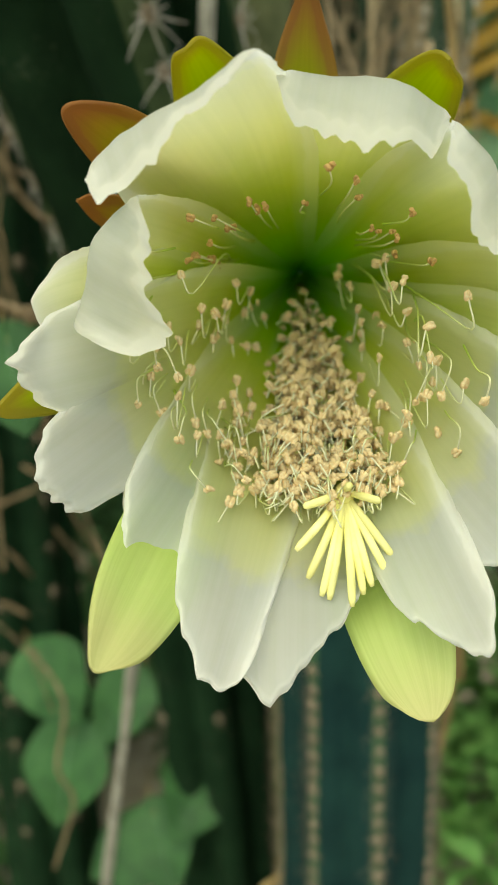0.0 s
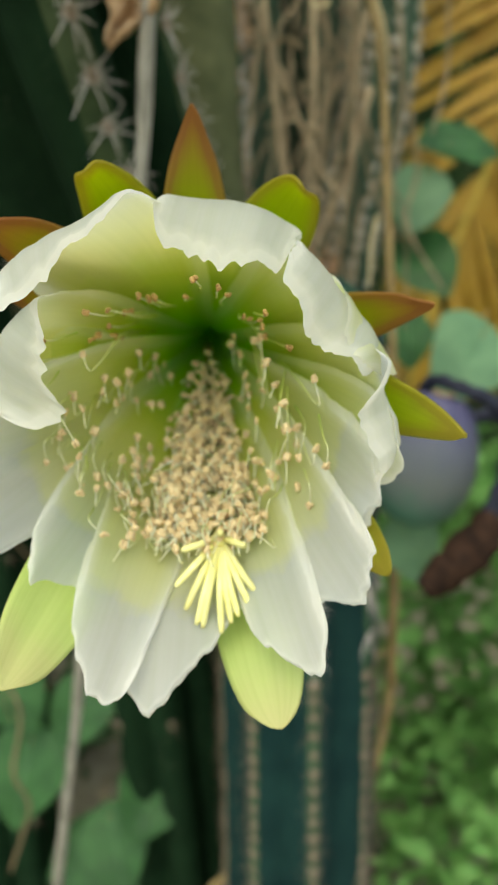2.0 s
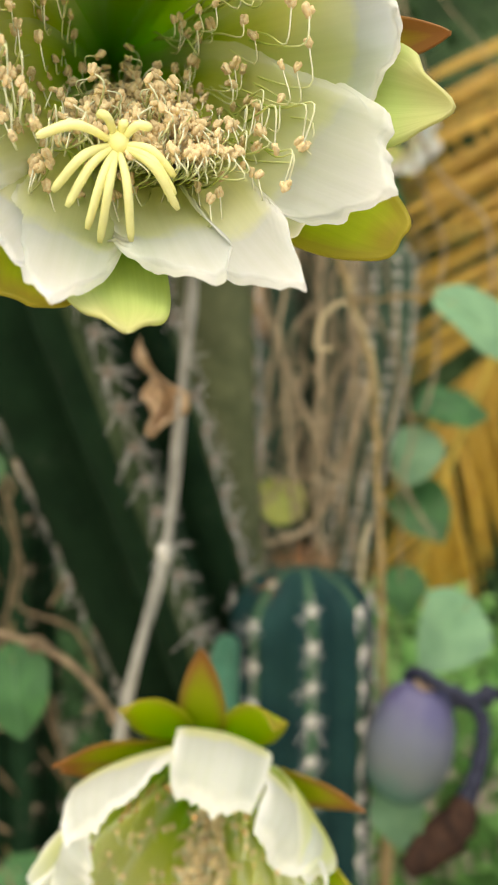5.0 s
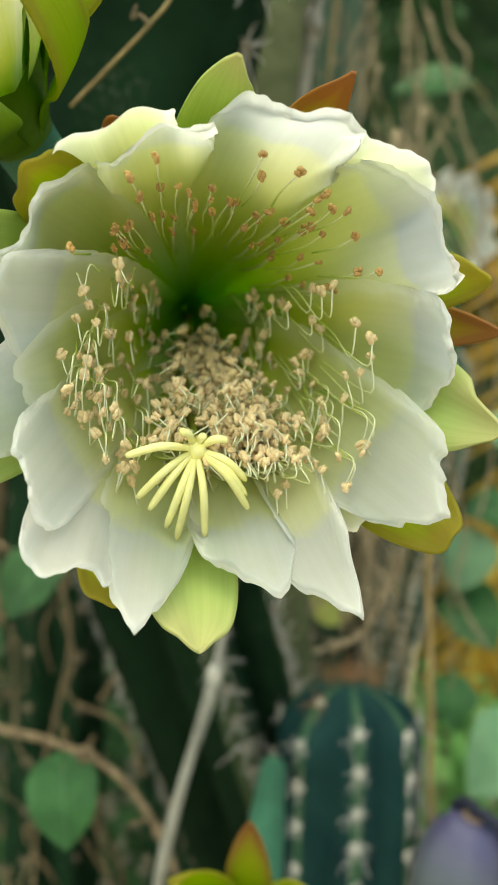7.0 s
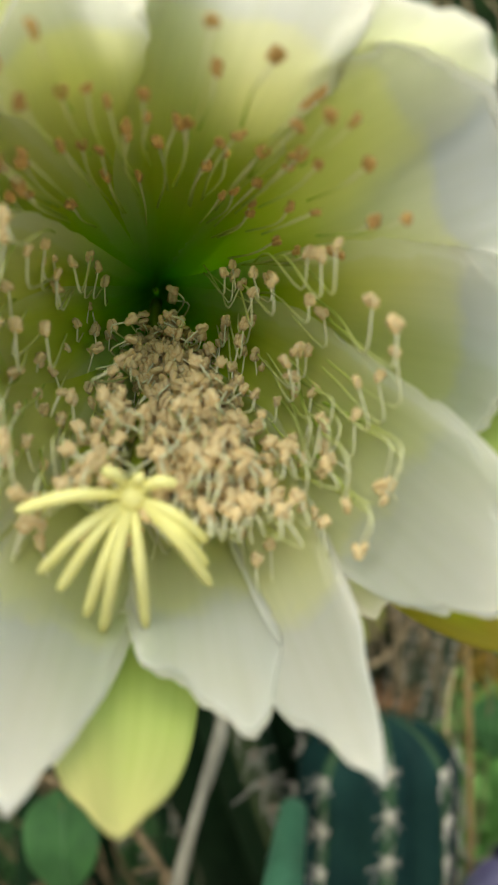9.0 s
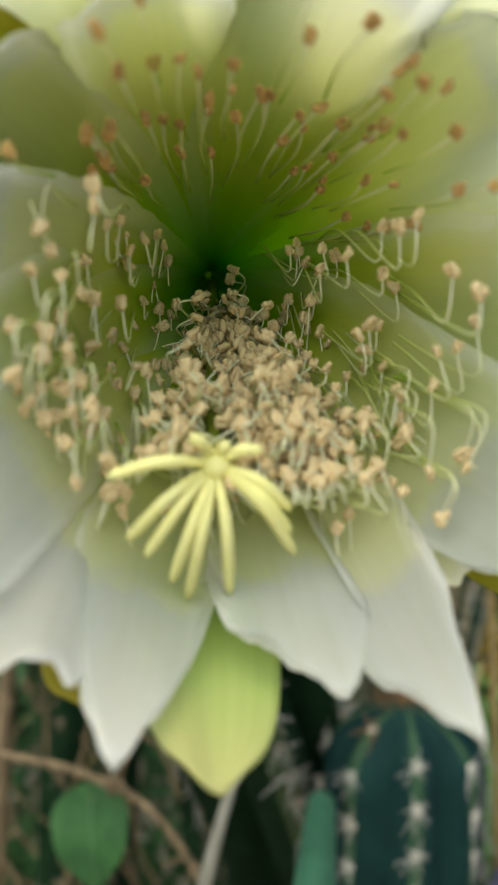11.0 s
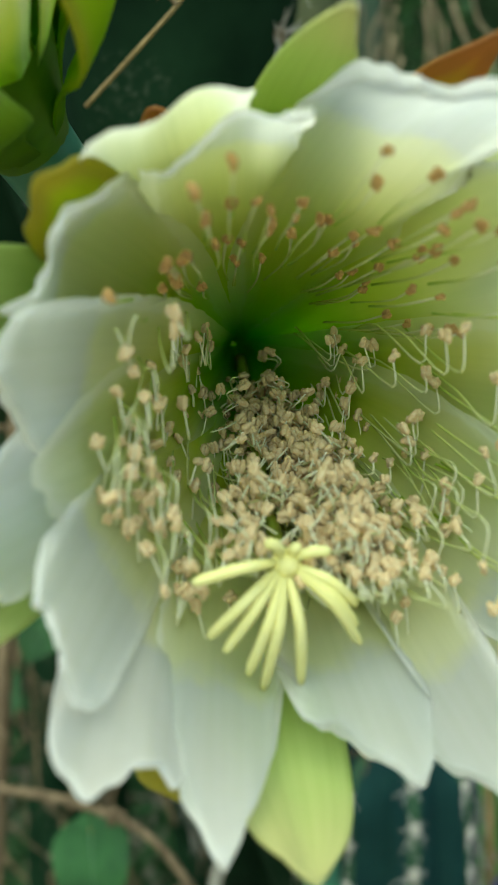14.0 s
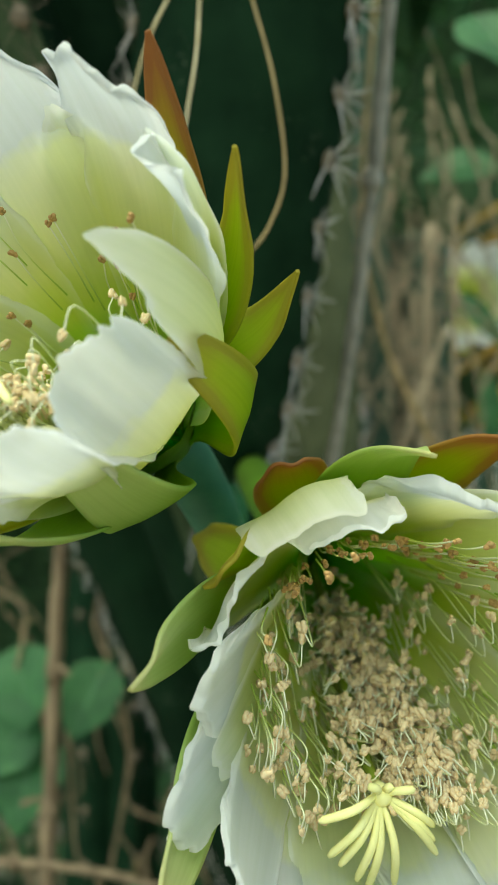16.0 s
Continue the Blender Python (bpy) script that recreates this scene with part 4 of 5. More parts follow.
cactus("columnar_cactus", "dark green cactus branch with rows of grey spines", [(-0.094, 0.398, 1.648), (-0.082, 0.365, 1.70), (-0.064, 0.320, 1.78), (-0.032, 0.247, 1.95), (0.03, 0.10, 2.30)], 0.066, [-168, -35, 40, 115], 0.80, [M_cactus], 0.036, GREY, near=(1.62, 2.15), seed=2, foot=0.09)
cactus("columnar_cactus", "pale grey-green cactus column behind a dry stalk", [(0.07, 0.84, 0.0), (0.055, 0.79, 1.05), (0.014, 0.70, 1.36), (0.0, 0.66, 1.70), (-0.01, 0.64, 2.3)], 0.042, [-176, -8, 60, 120], 0.92, [M_cactus_moss], 0.034, GREY, near=(1.42, 1.75), seed=3)
barrel = cactus("ribbed_cactus", "blue-green ribbed cactus with white areoles and spiny crown", [(0.095, 0.612, 0.0), (0.095, 0.612, 0.7), (0.095, 0.610, 1.336)], 0.073, even(8, -86), 0.68, [M_cactus_teal, M_cactus_rib], 0.036, PALE, near=(1.0, 1.4), top=True, sag=0.75, seed=4, crest=1, crown=RED, low=0.98)
top_rnd = random.Random(12)
for k in range(46):
    a, q = top_rnd.uniform(0, 6.28), top_rnd.uniform(0, 0.028)
    d = Vector((math.cos(a) * q * 22, math.sin(a) * q * 22, 1.0)).normalized()
    m = d.to_track_quat("Z", "Y").to_matrix().to_4x4() @ Matrix.Diagonal((1.4, 1.4, top_rnd.uniform(0.020, 0.040), 1))
    m.translation = Vector((math.cos(a) * q, math.sin(a) * q - 0.002, 1.330 - q * 0.30))
    part("crown_spine", SPINE_RED, barrel, "", m)
cactus("columnar_cactus", "whitish spiny cactus column tangled in vines", [(0.10, 1.02, 0.0), (0.105, 1.00, 0.80), (0.165, 0.94, 1.25), (0.218, 0.895, 1.55), (0.225, 0.89, 1.71)], 0.038, even(8, 10), 0.75, [M_cactus_far], 0.018, PALE, top=True, seed=5, wool=M_wool_pale)
cactus("columnar_cactus", "dull green cactus column behind dry vines", [(0.070, 0.95, 0.0), (0.070, 0.95, 1.2), (0.065, 0.94, 2.3)], 0.045, even(6, 25), 0.70, [M_cactus_far], 0.040, GREY, seed=6)
cactus("columnar_cactus", "dull green cactus column behind dry vines", [(0.155, 0.98, 0.0), (0.155, 0.98, 1.2), (0.155, 0.97, 2.0)], 0.040, even(6, 5), 0.72, [M_cactus_far], 0.040, GREY, seed=7)
# Added column: its dark skin fills the gap where deep shade lies.
cactus("columnar_cactus", "dark cactus column added to darken the gap behind the leaning one", [(-0.02, 0.90, 0.0), (-0.05, 0.88, 0.7), (-0.10, 0.84, 1.25)], 0.075, even(6, 40), 0.6, [M_cactus], 0.30, GREY, top=True, seed=9)
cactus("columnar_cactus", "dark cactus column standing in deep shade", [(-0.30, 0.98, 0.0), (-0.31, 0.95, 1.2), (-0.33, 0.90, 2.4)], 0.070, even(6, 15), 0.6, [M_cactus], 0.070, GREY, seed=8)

# ---- ground and the dark growth behind ----
rows, cols = 30, 30
gv = [((i / cols - 0.5) * 80, (j / rows - 0.5) * 80 + 2, 0.03 * noise.noise(Vector((i * 0.7, j * 0.7, 0)))) for j in range(rows + 1) for i in range(cols + 1)]
gf = [(j * (cols + 1) + i, j * (cols + 1) + i + 1, (j + 1) * (cols + 1) + i + 1, (j + 1) * (cols + 1) + i) for j in range(rows) for i in range(cols)]
tagged(new("ground", mesh("ground", gv, gf, M_ground)), "soil under the cacti, made pale to bounce light upwards", "ground", kind="structure")

rnd = random.Random(77)
bv, bf = [], []
nb, mb = 60, 30
for j in range(mb + 1):
    for i in range(nb + 1):
        x, z = -6 + 12 * i / nb, 5.0 * j / mb
        y = 3.6 - 0.04 * x * x * 0.5 + 0.35 * noise.noise(Vector((x * 1.3, z * 1.3, 3)))
        bv.append((x, y, z))
for j in range(mb):
    for i in range(nb):
        a = j * (nb + 1) + i
        bf.append((a, a + 1, a + nb + 2, a + nb + 1))
tagged(new("backdrop", mesh("backdrop", bv, bf, M_far)), "dark dense thicket far behind the cacti", "thicket", kind="structure")


def leaf_blade(length, width, fold=0.12, tip=1.6, heart=0.0, nu=4, nv=8):
    """A leaf lying along +y, z up."""
    verts, uvs, faces = [], [], []
    for j in range(nv + 1):
        s = j / nv
        w = width * 0.5 * (math.sin(math.pi * min(1, s ** 0.75)) ** 0.8 * (1 - 0.25 * s) + 0.02)
        for i in range(nu + 1):
            u = 2 * i / nu - 1
            y = length * (s - heart * abs(u) * (1 - s) ** 2)
            verts.append((u * w, y, fold * abs(u) * w - 0.12 * length * s * s))
            uvs.append((i / nu, s))
    for j in range(nv):
        for i in range(nu):
            a = j * (nu + 1) + i
            faces.append((a, a + 1, a + nu + 2, a + nu + 1))
    return verts, faces, uvs


def scatter(name, label, count, box, size, mat, seed, category="foliage"):
    """Many small leaves in a box, as one mass."""
    rnd = random.Random(seed)
    kinds = [leaf_blade(1.0, w, nu=2, nv=4) for w in (0.5, 0.65, 0.8)]
    pieces = []
    for k in range(count):
        p = Vector([rnd.uniform(a, b) for a, b in box])
        e = [(2 * (p[i] - box[i][0]) / (box[i][1] - box[i][0]) - 1) for i in range(2)]
        if noise.noise(p * 2.3 + Vector((seed, 0, 0))) < -0.12 or max(abs(e[0]), abs(e[1]), 0.78 * math.hypot(*e)) > 0.86 + 0.30 * noise.noise(p * 3.1):
            continue
        v, f, u = kinds[rnd.randrange(3)]
        m = Matrix.Translation(p) @ Euler((rnd.uniform(-1.3, 0.6), rnd.uniform(-0.7, 0.7), rnd.uniform(0, 6.28))).to_matrix().to_4x4() @ Matrix.Scale(size * rnd.uniform(0.6, 1.4), 4)
        pieces.append(([m @ Vector(q) for q in v], f, u))
    v, f, u = joined(pieces)
    return tagged(new(name, mesh(name, v, f, mat, u)), label, category, kind="stuff")


# Canopy out of view, added to keep sky light off the growth behind.
scatter("overhanging_leaves", "unseen dark foliage added high over the cacti to shade them", 9000, ((-2.6, 0.45), (0.75, 2.6), (2.5, 3.6)), 0.17, M_leaf_far, 8)
scatter("thicket_leaves", "dark green thicket leaves far behind the cacti", 5200, ((-3, 3), (2.6, 3.5), (0.2, 4.2)), 0.11, M_leaf_far, 3)
scatter("undergrowth", "bright green fine-leaved undergrowth below the fruit", 15000, ((0.14, 1.5), (1.0, 2.0), (0.10, 1.0)), 0.045, M_leaf_bright, 4)
scatter("undergrowth", "low green leafy undergrowth beside the cacti", 9000, ((-1.6, 0.15), (0.90, 2.5), (0.03, 0.85)), 0.060, M_leaf_far, 5)

# ---- dry stalk ----
o = Vector((-0.06, 0.475, 1.235))
stalk = thing("dry_stalk", Matrix.Translation(o), "thin grey ridged dry stalk with swollen nodes", "stalk")
sp = smooth_path([(-0.150, 0.60, 0.72), (-0.098, 0.54, 1.00), (-0.061, 0.478, 1.235), (-0.027, 0.478, 1.375), (-0.013, 0.465, 1.50), (-0.001, 0.445, 1.615), (0.016, 0.385, 1.72), (0.033, 0.341, 1.842), (0.046, 0.31, 1.982), (0.06, 0.27, 2.15)], 8)
v, f, u = tube([p - o for p in sp], [0.0048 + 0.0006 * math.sin(i * 0.9) for i in range(len(sp))], 9, True, 0.07, random.Random(4))
part("stem", mesh("stem", v, f, M_stalk, u), stalk)
for p, node_mat in (((-0.027, 0.478, 1.375), M_wool_pale), ((0.033, 0.341, 1.842), M_stalk)):
    q = Vector(p) - o
    v, f, u = tube([q - Vector((0, 0, 0.008)), q - Vector((0, 0, 0.003)), q + Vector((0, 0, 0.003)), q + Vector((0, 0, 0.008))], [0.0048, 0.0066, 0.0068, 0.0048], 10, True, 0.22, random.Random(6))
    part("node", mesh("node", v, f, node_mat, u), stalk, "pale swollen node")


def curve_thing(name, label, category, path, radius, mat, taper=0.6, sides=6, steps=8, group="", wobble=0.05, seed=0, shoots=0):
    pts = smooth_path(path, steps)
    n = len(pts)
    o = pts[0].copy()
    rnd = random.Random(seed + 17)
    v, f, u = tube([p - o for p in pts], [radius * (1 - (1 - taper) * i / n) for i in range(n)], sides, True, wobble, random.Random(seed))
    if not shoots:
        ob = new(name, mesh(name, v, f, mat, u))
        ob.matrix_world = Matrix.Translation(o)
        return tagged(ob, label, category, group)
    ob = thing(name, Matrix.Translation(o), label, category, group)
    part("stem", mesh("stem", v, f, mat, u), ob)
    for k in range(shoots):
        p = pts[int(n * (k + rnd.uniform(0.3, 0.8)) / shoots)] - o
        nv, nf, nu = tube([p + Vector((0, 0, -radius * 1.6)), p, p + Vector((0, 0, radius * 1.6))], [radius * 0.8, radius * 1.35, radius * 0.8], 8, True, 0.2, rnd)
        part("knot", mesh("knot", nv, nf, mat, nu), ob)
        d = Vector((rnd.choice((-1, 1)) * rnd.uniform(0.5, 1), rnd.uniform(-0.6, 0.1), rnd.uniform(-0.6, 0.8))).normalized()
        L = rnd.uniform(0.018, 0.045)
        sv, sf, su = tube(smooth_path([p, p + d * L * 0.5 + Vector((0, 0, 0.004)), p + d * L + Vector((rnd.gauss(0, 0.006), 0, -0.006))], 4), radius * 0.35, 5, True, 0.1, rnd)
        part("side_shoot", mesh("side_shoot", sv, sf, mat, su), ob)
    return ob


# ---- twining vine with tendrils ----
o = Vector((0.180, 0.610, 1.10))
vine = thing("twining_vine", Matrix.Translation(o), "tan twining vine with coiled straw tendrils", "vine")


def vine_part(name, path, radius, mat, label="", taper=0.7, steps=8):
    pts = smooth_path([Vector(p) - o for p in path], steps)
    n = len(pts)
    v, f, u = tube(pts, [radius * (1 - (1 - taper) * i / n) for i in range(n)], 6, True, 0.05, random.Random(n))
    return part(name, mesh(name, v, f, mat, u), vine, label)


vine_part("stem", [(0.182, 0.60, 0.95), (0.180, 0.614, 1.171), (0.179, 0.625, 1.276), (0.177, 0.632, 1.336), (0.175, 0.637, 1.391), (0.173, 0.643, 1.446), (0.171, 0.648, 1.490), (0.164, 0.654, 1.544), (0.146, 0.661, 1.608), (0.140, 0.663, 1.627), (0.122, 0.667, 1.671), (0.103, 0.672, 1.717), (0.07, 0.68, 1.80), (0.05, 0.69, 1.95), (0.07, 0.70, 2.2)], 0.0042, M_vine)
vine_part("tendril", [(0.140, 0.655, 1.603), (0.123, 0.645, 1.594), (0.110, 0.640, 1.573), (0.107, 0.640, 1.556), (0.113, 0.639, 1.550), (0.122, 0.640, 1.553), (0.120, 0.641, 1.557)], 0.0014, M_tendril, "curled straw tendril")
vine_part("tendril", [(0.142, 0.655, 1.600), (0.156, 0.645, 1.573), (0.168, 0.641, 1.538), (0.175, 0.640, 1.495)], 0.0014, M_tendril, "thin straw tendril")
vine_part("petiole", [(0.139, 0.658, 1.603), (0.180, 0.614, 1.600), (0.210, 0.563, 1.599)], 0.0016, M_vine, "thin horizontal leaf stalk")
vine_part("tendril", [(0.159, 0.601, 1.380), (0.154, 0.600, 1.358), (0.152, 0.597, 1.322)], 0.0014, M_tendril, "short upright straw tendril")
coil = [(0.1440 + 0.0055 * math.cos(0.9 * k), 0.661 - 0.0055 * math.sin(0.9 * k), 1.608 + 0.0009 * k) for k in range(24)]
vine_part("tendril", coil, 0.0010, M_tendril, "tightly coiled straw tendril", steps=2)


# ---- leaves of the climbers ----
def vine_leaf(place, size, tilt, mat, label, heart=0.25, wide=1.08, stalk=True, seed=0):
    rnd = random.Random(seed)
    v, f, u = leaf_blade(1.0, wide, 0.16, heart=heart, nu=8, nv=12)
    v = [Vector((p[0] * (1 + 0.05 * math.sin(9 * p[1] + seed)), p[1] - 0.5, p[2] + 0.04 * noise.noise(Vector((p[0] * 3, p[1] * 3, seed))))) * size for p in v]
    m = Matrix.Translation(place) @ Matrix.Rotation(radians(tilt[1]), 4, "Z") @ Matrix.Rotation(radians(tilt[0]), 4, "X") @ Matrix.Rotation(radians(tilt[2]), 4, "Z")
    ob = thing("vine_leaf", m, label, "leaf", "leaves of the climbing vines")
    blade = part("blade", mesh("blade", v, f, mat, u), ob)
    rib = [(0, size * (k / 8 - 0.5), 0.0006 - 0.12 * size * (k / 8) ** 2) for k in range(9)]
    rv, rf, ru = tube(rib, [0.006 * size * (1.6 - 1.2 * k / 8) for k in range(9)], 4, False)
    part("midrib", mesh("midrib", rv, rf, M_leaf_pale, ru), blade)
    if stalk:
        L = size * rnd.uniform(0.5, 0.9)
        pts = smooth_path([(0, -0.5 * size, 0), (0.1 * L, -0.5 * size - 0.5 * L, -0.15 * L), (0.05 * L, -0.5 * size - 0.9 * L, -0.5 * L)], 4)
        pv, pf, pu = tube(pts, 0.014 * size, 5)
        part("petiole", mesh("petiole", pv, pf, M_vine, pu), ob)
    return ob


LEAVES = (
    ((0.250, 0.650, 1.249), 0.085, (62, 20, 130), M_leaf_pale, "large round pale green vine leaf above the fruit"),
    ((0.266, 0.896, 1.416), 0.075, (70, 0, 160), M_leaf_pale, "round pale green vine leaf before dry palm"),
    ((0.287, 0.898, 1.341), 0.085, (55, -20, 215), M_leaf, "oval green vine leaf before dry palm"),
    ((0.300, 0.913, 1.491), 0.075, (50, 30, 90), M_leaf, "green vine leaf before dry palm"),
    ((0.345, 0.920, 1.487), 0.070, (50, 10, 265), M_leaf, "green vine leaf before dry palm"),
    ((0.236, 0.789, 1.257), 0.055, (70, 0, 180), M_leaf, "small green vine leaf beside the cactus"),
    ((0.193, 0.575, 1.090), 0.055, (65, 0, 200), M_leaf_pale, "pale green leaf under the blue fruit"),
    ((0.072, 0.862, 1.371), 0.065, (65, 0, 60), M_leaf_yellow, "ragged yellow-green leaf among dry vines"),
    ((-0.163, 0.520, 1.232), 0.068, (70, 0, 190), M_leaf, "heart-shaped green leaf on a brown twig"),
    ((0.263, 0.560, 1.562), 0.092, (48, 25, 215), M_leaf_pale, "pointed pale green leaf on a thin stalk"),
    ((-0.244, 0.832, 0.690), 0.110, (60, 0, 170), M_leaf, "broad green leaf low beside the cacti"),
    ((-0.081, 0.820, 0.660), 0.095, (55, 10, 150), M_leaf, "broad green leaf low beside the cacti"),
    ((-0.121, 0.808, 0.598), 0.095, (50, -10, 200), M_leaf, "broad green leaf low beside the cacti"),
    ((-0.249, 0.855, 0.802), 0.100, (60, 0, 210), M_leaf, "broad green leaf low beside the cacti"),
    ((-0.175, 0.855, 0.770), 0.085, (60, 0, 150), M_leaf, "broad green leaf low beside the cacti"),
    ((-0.180, 0.850, 0.560), 0.100, (55, 0, 120), M_leaf, "broad green leaf low beside the cacti"),
    ((0.180, 0.850, 2.053), 0.085, (50, 0, 100), M_leaf, "green leaf near the distant flower"),
    ((0.215, 0.760, 2.174), 0.080, (60, 0, 200), M_leaf, "green leaf near the distant flower"),
    ((0.225, 0.850, 1.715), 0.095, (86, 10, 185), M_leaf, "narrow leaf hanging before the distant flower"),
    ((0.222, 0.850, 1.845), 0.085, (75, -25, 215), M_leaf, "narrow leaf hanging before the distant flower"),
    ((-0.319, 0.636, 1.418), 0.075, (60, 0, 190), M_leaf, "green climber leaf beside dry twigs"),
    ((-0.253, 0.642, 1.405), 0.070, (60, 0, 160), M_leaf, "green climber leaf beside dry twigs"),
    ((-0.320, 0.641, 1.316), 0.085, (60, 0, 175), M_leaf, "green climber leaf beside dry twigs"),
    ((-0.345, 0.638, 1.358), 0.070, (60, 10, 140), M_leaf, "green climber leaf beside dry twigs"),
)
for k, (place, size, tilt, mat, label) in enumerate(LEAVES):
    vine_leaf(place, size, tilt, mat, label, wide=0.36 if label.startswith("narrow") else 1.08, seed=k)

# ---- dead leaf caught on the stalk ----
def dead_leaf(place, size, turn, seed, label):
    dv, df = [], []
    for j in range(21):
        for i in range(13):
            s, u = j / 20, i / 6 - 1
            w = size * (0.30 * math.sin(math.pi * (0.05 + 0.90 * s)) ** 0.7) * (0.8 + 0.9 * noise.noise(Vector((s * 4, u, seed))))
            fold = 0.10 * math.sin(5 * u + 4 * s + seed) + 0.22 * noise.noise(Vector((u * 2.2, s * 4, seed + 4))) + 0.08 * noise.noise(Vector((u * 7, s * 11, seed)))
            dv.append((w * u + size * 0.14 * math.sin(5 * s + seed), size * (fold - 0.25 * u * u * math.sin(3 * s)), size * (0.5 - s + 0.14 * noise.noise(Vector((u * 2, s * 3, seed + 9))) - 0.22 * u * (1 - s))))
    for j in range(20):
        for i in range(12):
            a = j * 13 + i
            df.append((a, a + 1, a + 14, a + 13))
    dead = new("dead_leaf", mesh("dead_leaf", dv, df, M_dead))
    dead.matrix_world = Matrix.Translation(place) @ Matrix.Rotation(turn, 4, "Z")
    sol = dead.modifiers.new("thickness", "SOLIDIFY")
    sol.thickness = 0.0006
    tagged(dead, label, "leaf", "dead leaves")


dead_leaf((-0.0345, 0.470, 1.505), 0.062, 0.3, 5, "crumpled dead tan leaf hanging on the dry stalk")
dead_leaf((0.052, 0.88, 1.620), 0.070, 0.9, 8, "curled dead brown leaf among dry vines")

# ---- blue fruit with its dried flower ----
o = Vector((0.1945, 0.555, 1.183))
fruit = thing("cactus_fruit", Matrix.Translation(o) @ Euler((0.0, radians(13), 0)).to_matrix().to_4x4(), "bluish purple cactus fruit with black dried flower", "fruit")
fv, ff = [], []
NS, NR = 36, 22
for j in range(NR + 1):
    a = math.pi * j / NR
    for k in range(NS):
        w = 2 * math.pi * k / NS
        fold = 1 + 0.12 * (abs(math.cos(3.5 * w)) ** 0.5 - 0.5) * max(0, math.cos(a) + 0.1) ** 1.2 + 0.01 * math.cos(5 * w + 1)
        q = 0.0405 * math.sin(a) ** 0.88 * fold * (1 - 0.10 * math.cos(a))
        z = 0.058 * math.cos(a) - (0.010 * math.exp(-(q / 0.010) ** 2) if a < 1 else 0)
        fv.append((q * math.cos(w), q * math.sin(w), z))
for j in range(NR):
    for k in range(NS):
        n = (k + 1) % NS
        ff.append((j * NS + k, (j + 1) * NS + k, (j + 1) * NS + n, j * NS + n))
part("skin", mesh("skin", fv, ff, M_fruit), fruit)
ring = [(0.0085 * math.cos(k * 0.5236), 0.0085 * math.sin(k * 0.5236), 0.0545 + 0.0012 * math.sin(k * 2.1)) for k in range(13)]
part("scar", mesh("scar", *tube(ring, 0.0016, 6, True, 0.25, random.Random(5))[:2], M_dead), fruit, "tan ragged scar at the fruit's top")
inv = fruit.matrix_world.inverted()
pts = smooth_path([inv @ Vector(p) for p in ((0.194, 0.572, 1.236), (0.200, 0.560, 1.247), (0.216, 0.540, 1.243), (0.238, 0.535, 1.233), (0.254, 0.533, 1.214), (0.253, 0.529, 1.183), (0.244, 0.526, 1.153), (0.234, 0.524, 1.132))], 6)
n = len(pts)
v, f, u = tube(pts, [0.0055 + 0.0035 * (i / n) ** 2 + 0.0008 * math.sin(i * 1.7) for i in range(n)], 9, True, 0.10, random.Random(3))
remains = part("dried_flower", mesh("dried_flower", v, f, M_pod, u), fruit, "shrivelled black dried flower tube")
pts = smooth_path([inv @ Vector(p) for p in ((0.238, 0.524, 1.146), (0.232, 0.520, 1.128), (0.218, 0.517, 1.113), (0.199, 0.515, 1.096), (0.184, 0.514, 1.084))], 7)
n = len(pts)
v, f, u = tube(pts, [0.008 + 0.009 * math.sin(math.pi * (i / n) ** 0.8) for i in range(n - 1)] + [0.006], 14, True, 0.16, random.Random(8))
part("dried_petals", mesh("dried_petals", v, f, M_pod_brown, u), remains, "wrinkled dark brown dried petals")
curve_thing("dark_twig", "dark rough twig behind the blue fruit", "twig", [(0.228, 0.600, 1.208), (0.237, 0.575, 1.212), (0.271, 0.573, 1.220), (0.33, 0.58, 1.226), (0.45, 0.62, 1.22)], 0.0062, M_pod, 0.9, 8, wobble=0.12, shoots=3)

# ---- green bud hanging beside the stem ----
o = Vector((-0.074, 0.410, 1.600))
bud = thing("flower_bud", Matrix.Translation(o), "smooth rounded green bud against the dark cactus", "bud")
pts = smooth_path([(-0.004, 0.03, 0.16), (0.0, 0.012, 0.08), (0.0, 0.0, 0.02), (0.0, -0.008, -0.026)], 7)
n = len(pts)
v, f, u = tube(pts, [0.0165 * math.sqrt(max(0.02, 1 - (max(0, i / (n - 1) - 0.80) / 0.20) ** 2)) for i in range(n)], 16, True)
part("skin", mesh("skin", v, f, M_bud, u), bud)

# ---- brown climbers, twigs and tendrils ----
curve_thing("brown_tendril", "thin reddish brown tendril looping past the cactus", "tendril", [(-0.045, 0.163, 1.90), (-0.033, 0.165, 1.855), (-0.024, 0.168, 1.820), (-0.0195, 0.170, 1.780), (-0.026, 0.170, 1.757), (-0.036, 0.170, 1.743), (-0.052, 0.172, 1.727), (-0.072, 0.18, 1.712)], 0.0008, M_vine, 1.0)
curve_thing("brown_tendril", "short forked brown tendril tip", "tendril", [(-0.036, 0.170, 1.743), (-0.040, 0.168, 1.746), (-0.043, 0.167, 1.744), (-0.041, 0.166, 1.749)], 0.0010, M_dry, 0.6)
curve_thing("thin_tendril", "hair-thin pale tendril hanging before the cactus", "tendril", [(-0.055, 0.166, 1.90), (-0.057, 0.167, 1.841), (-0.062, 0.168, 1.807), (-0.067, 0.169, 1.775), (-0.071, 0.17, 1.74)], 0.0008, M_tendril, 0.8)
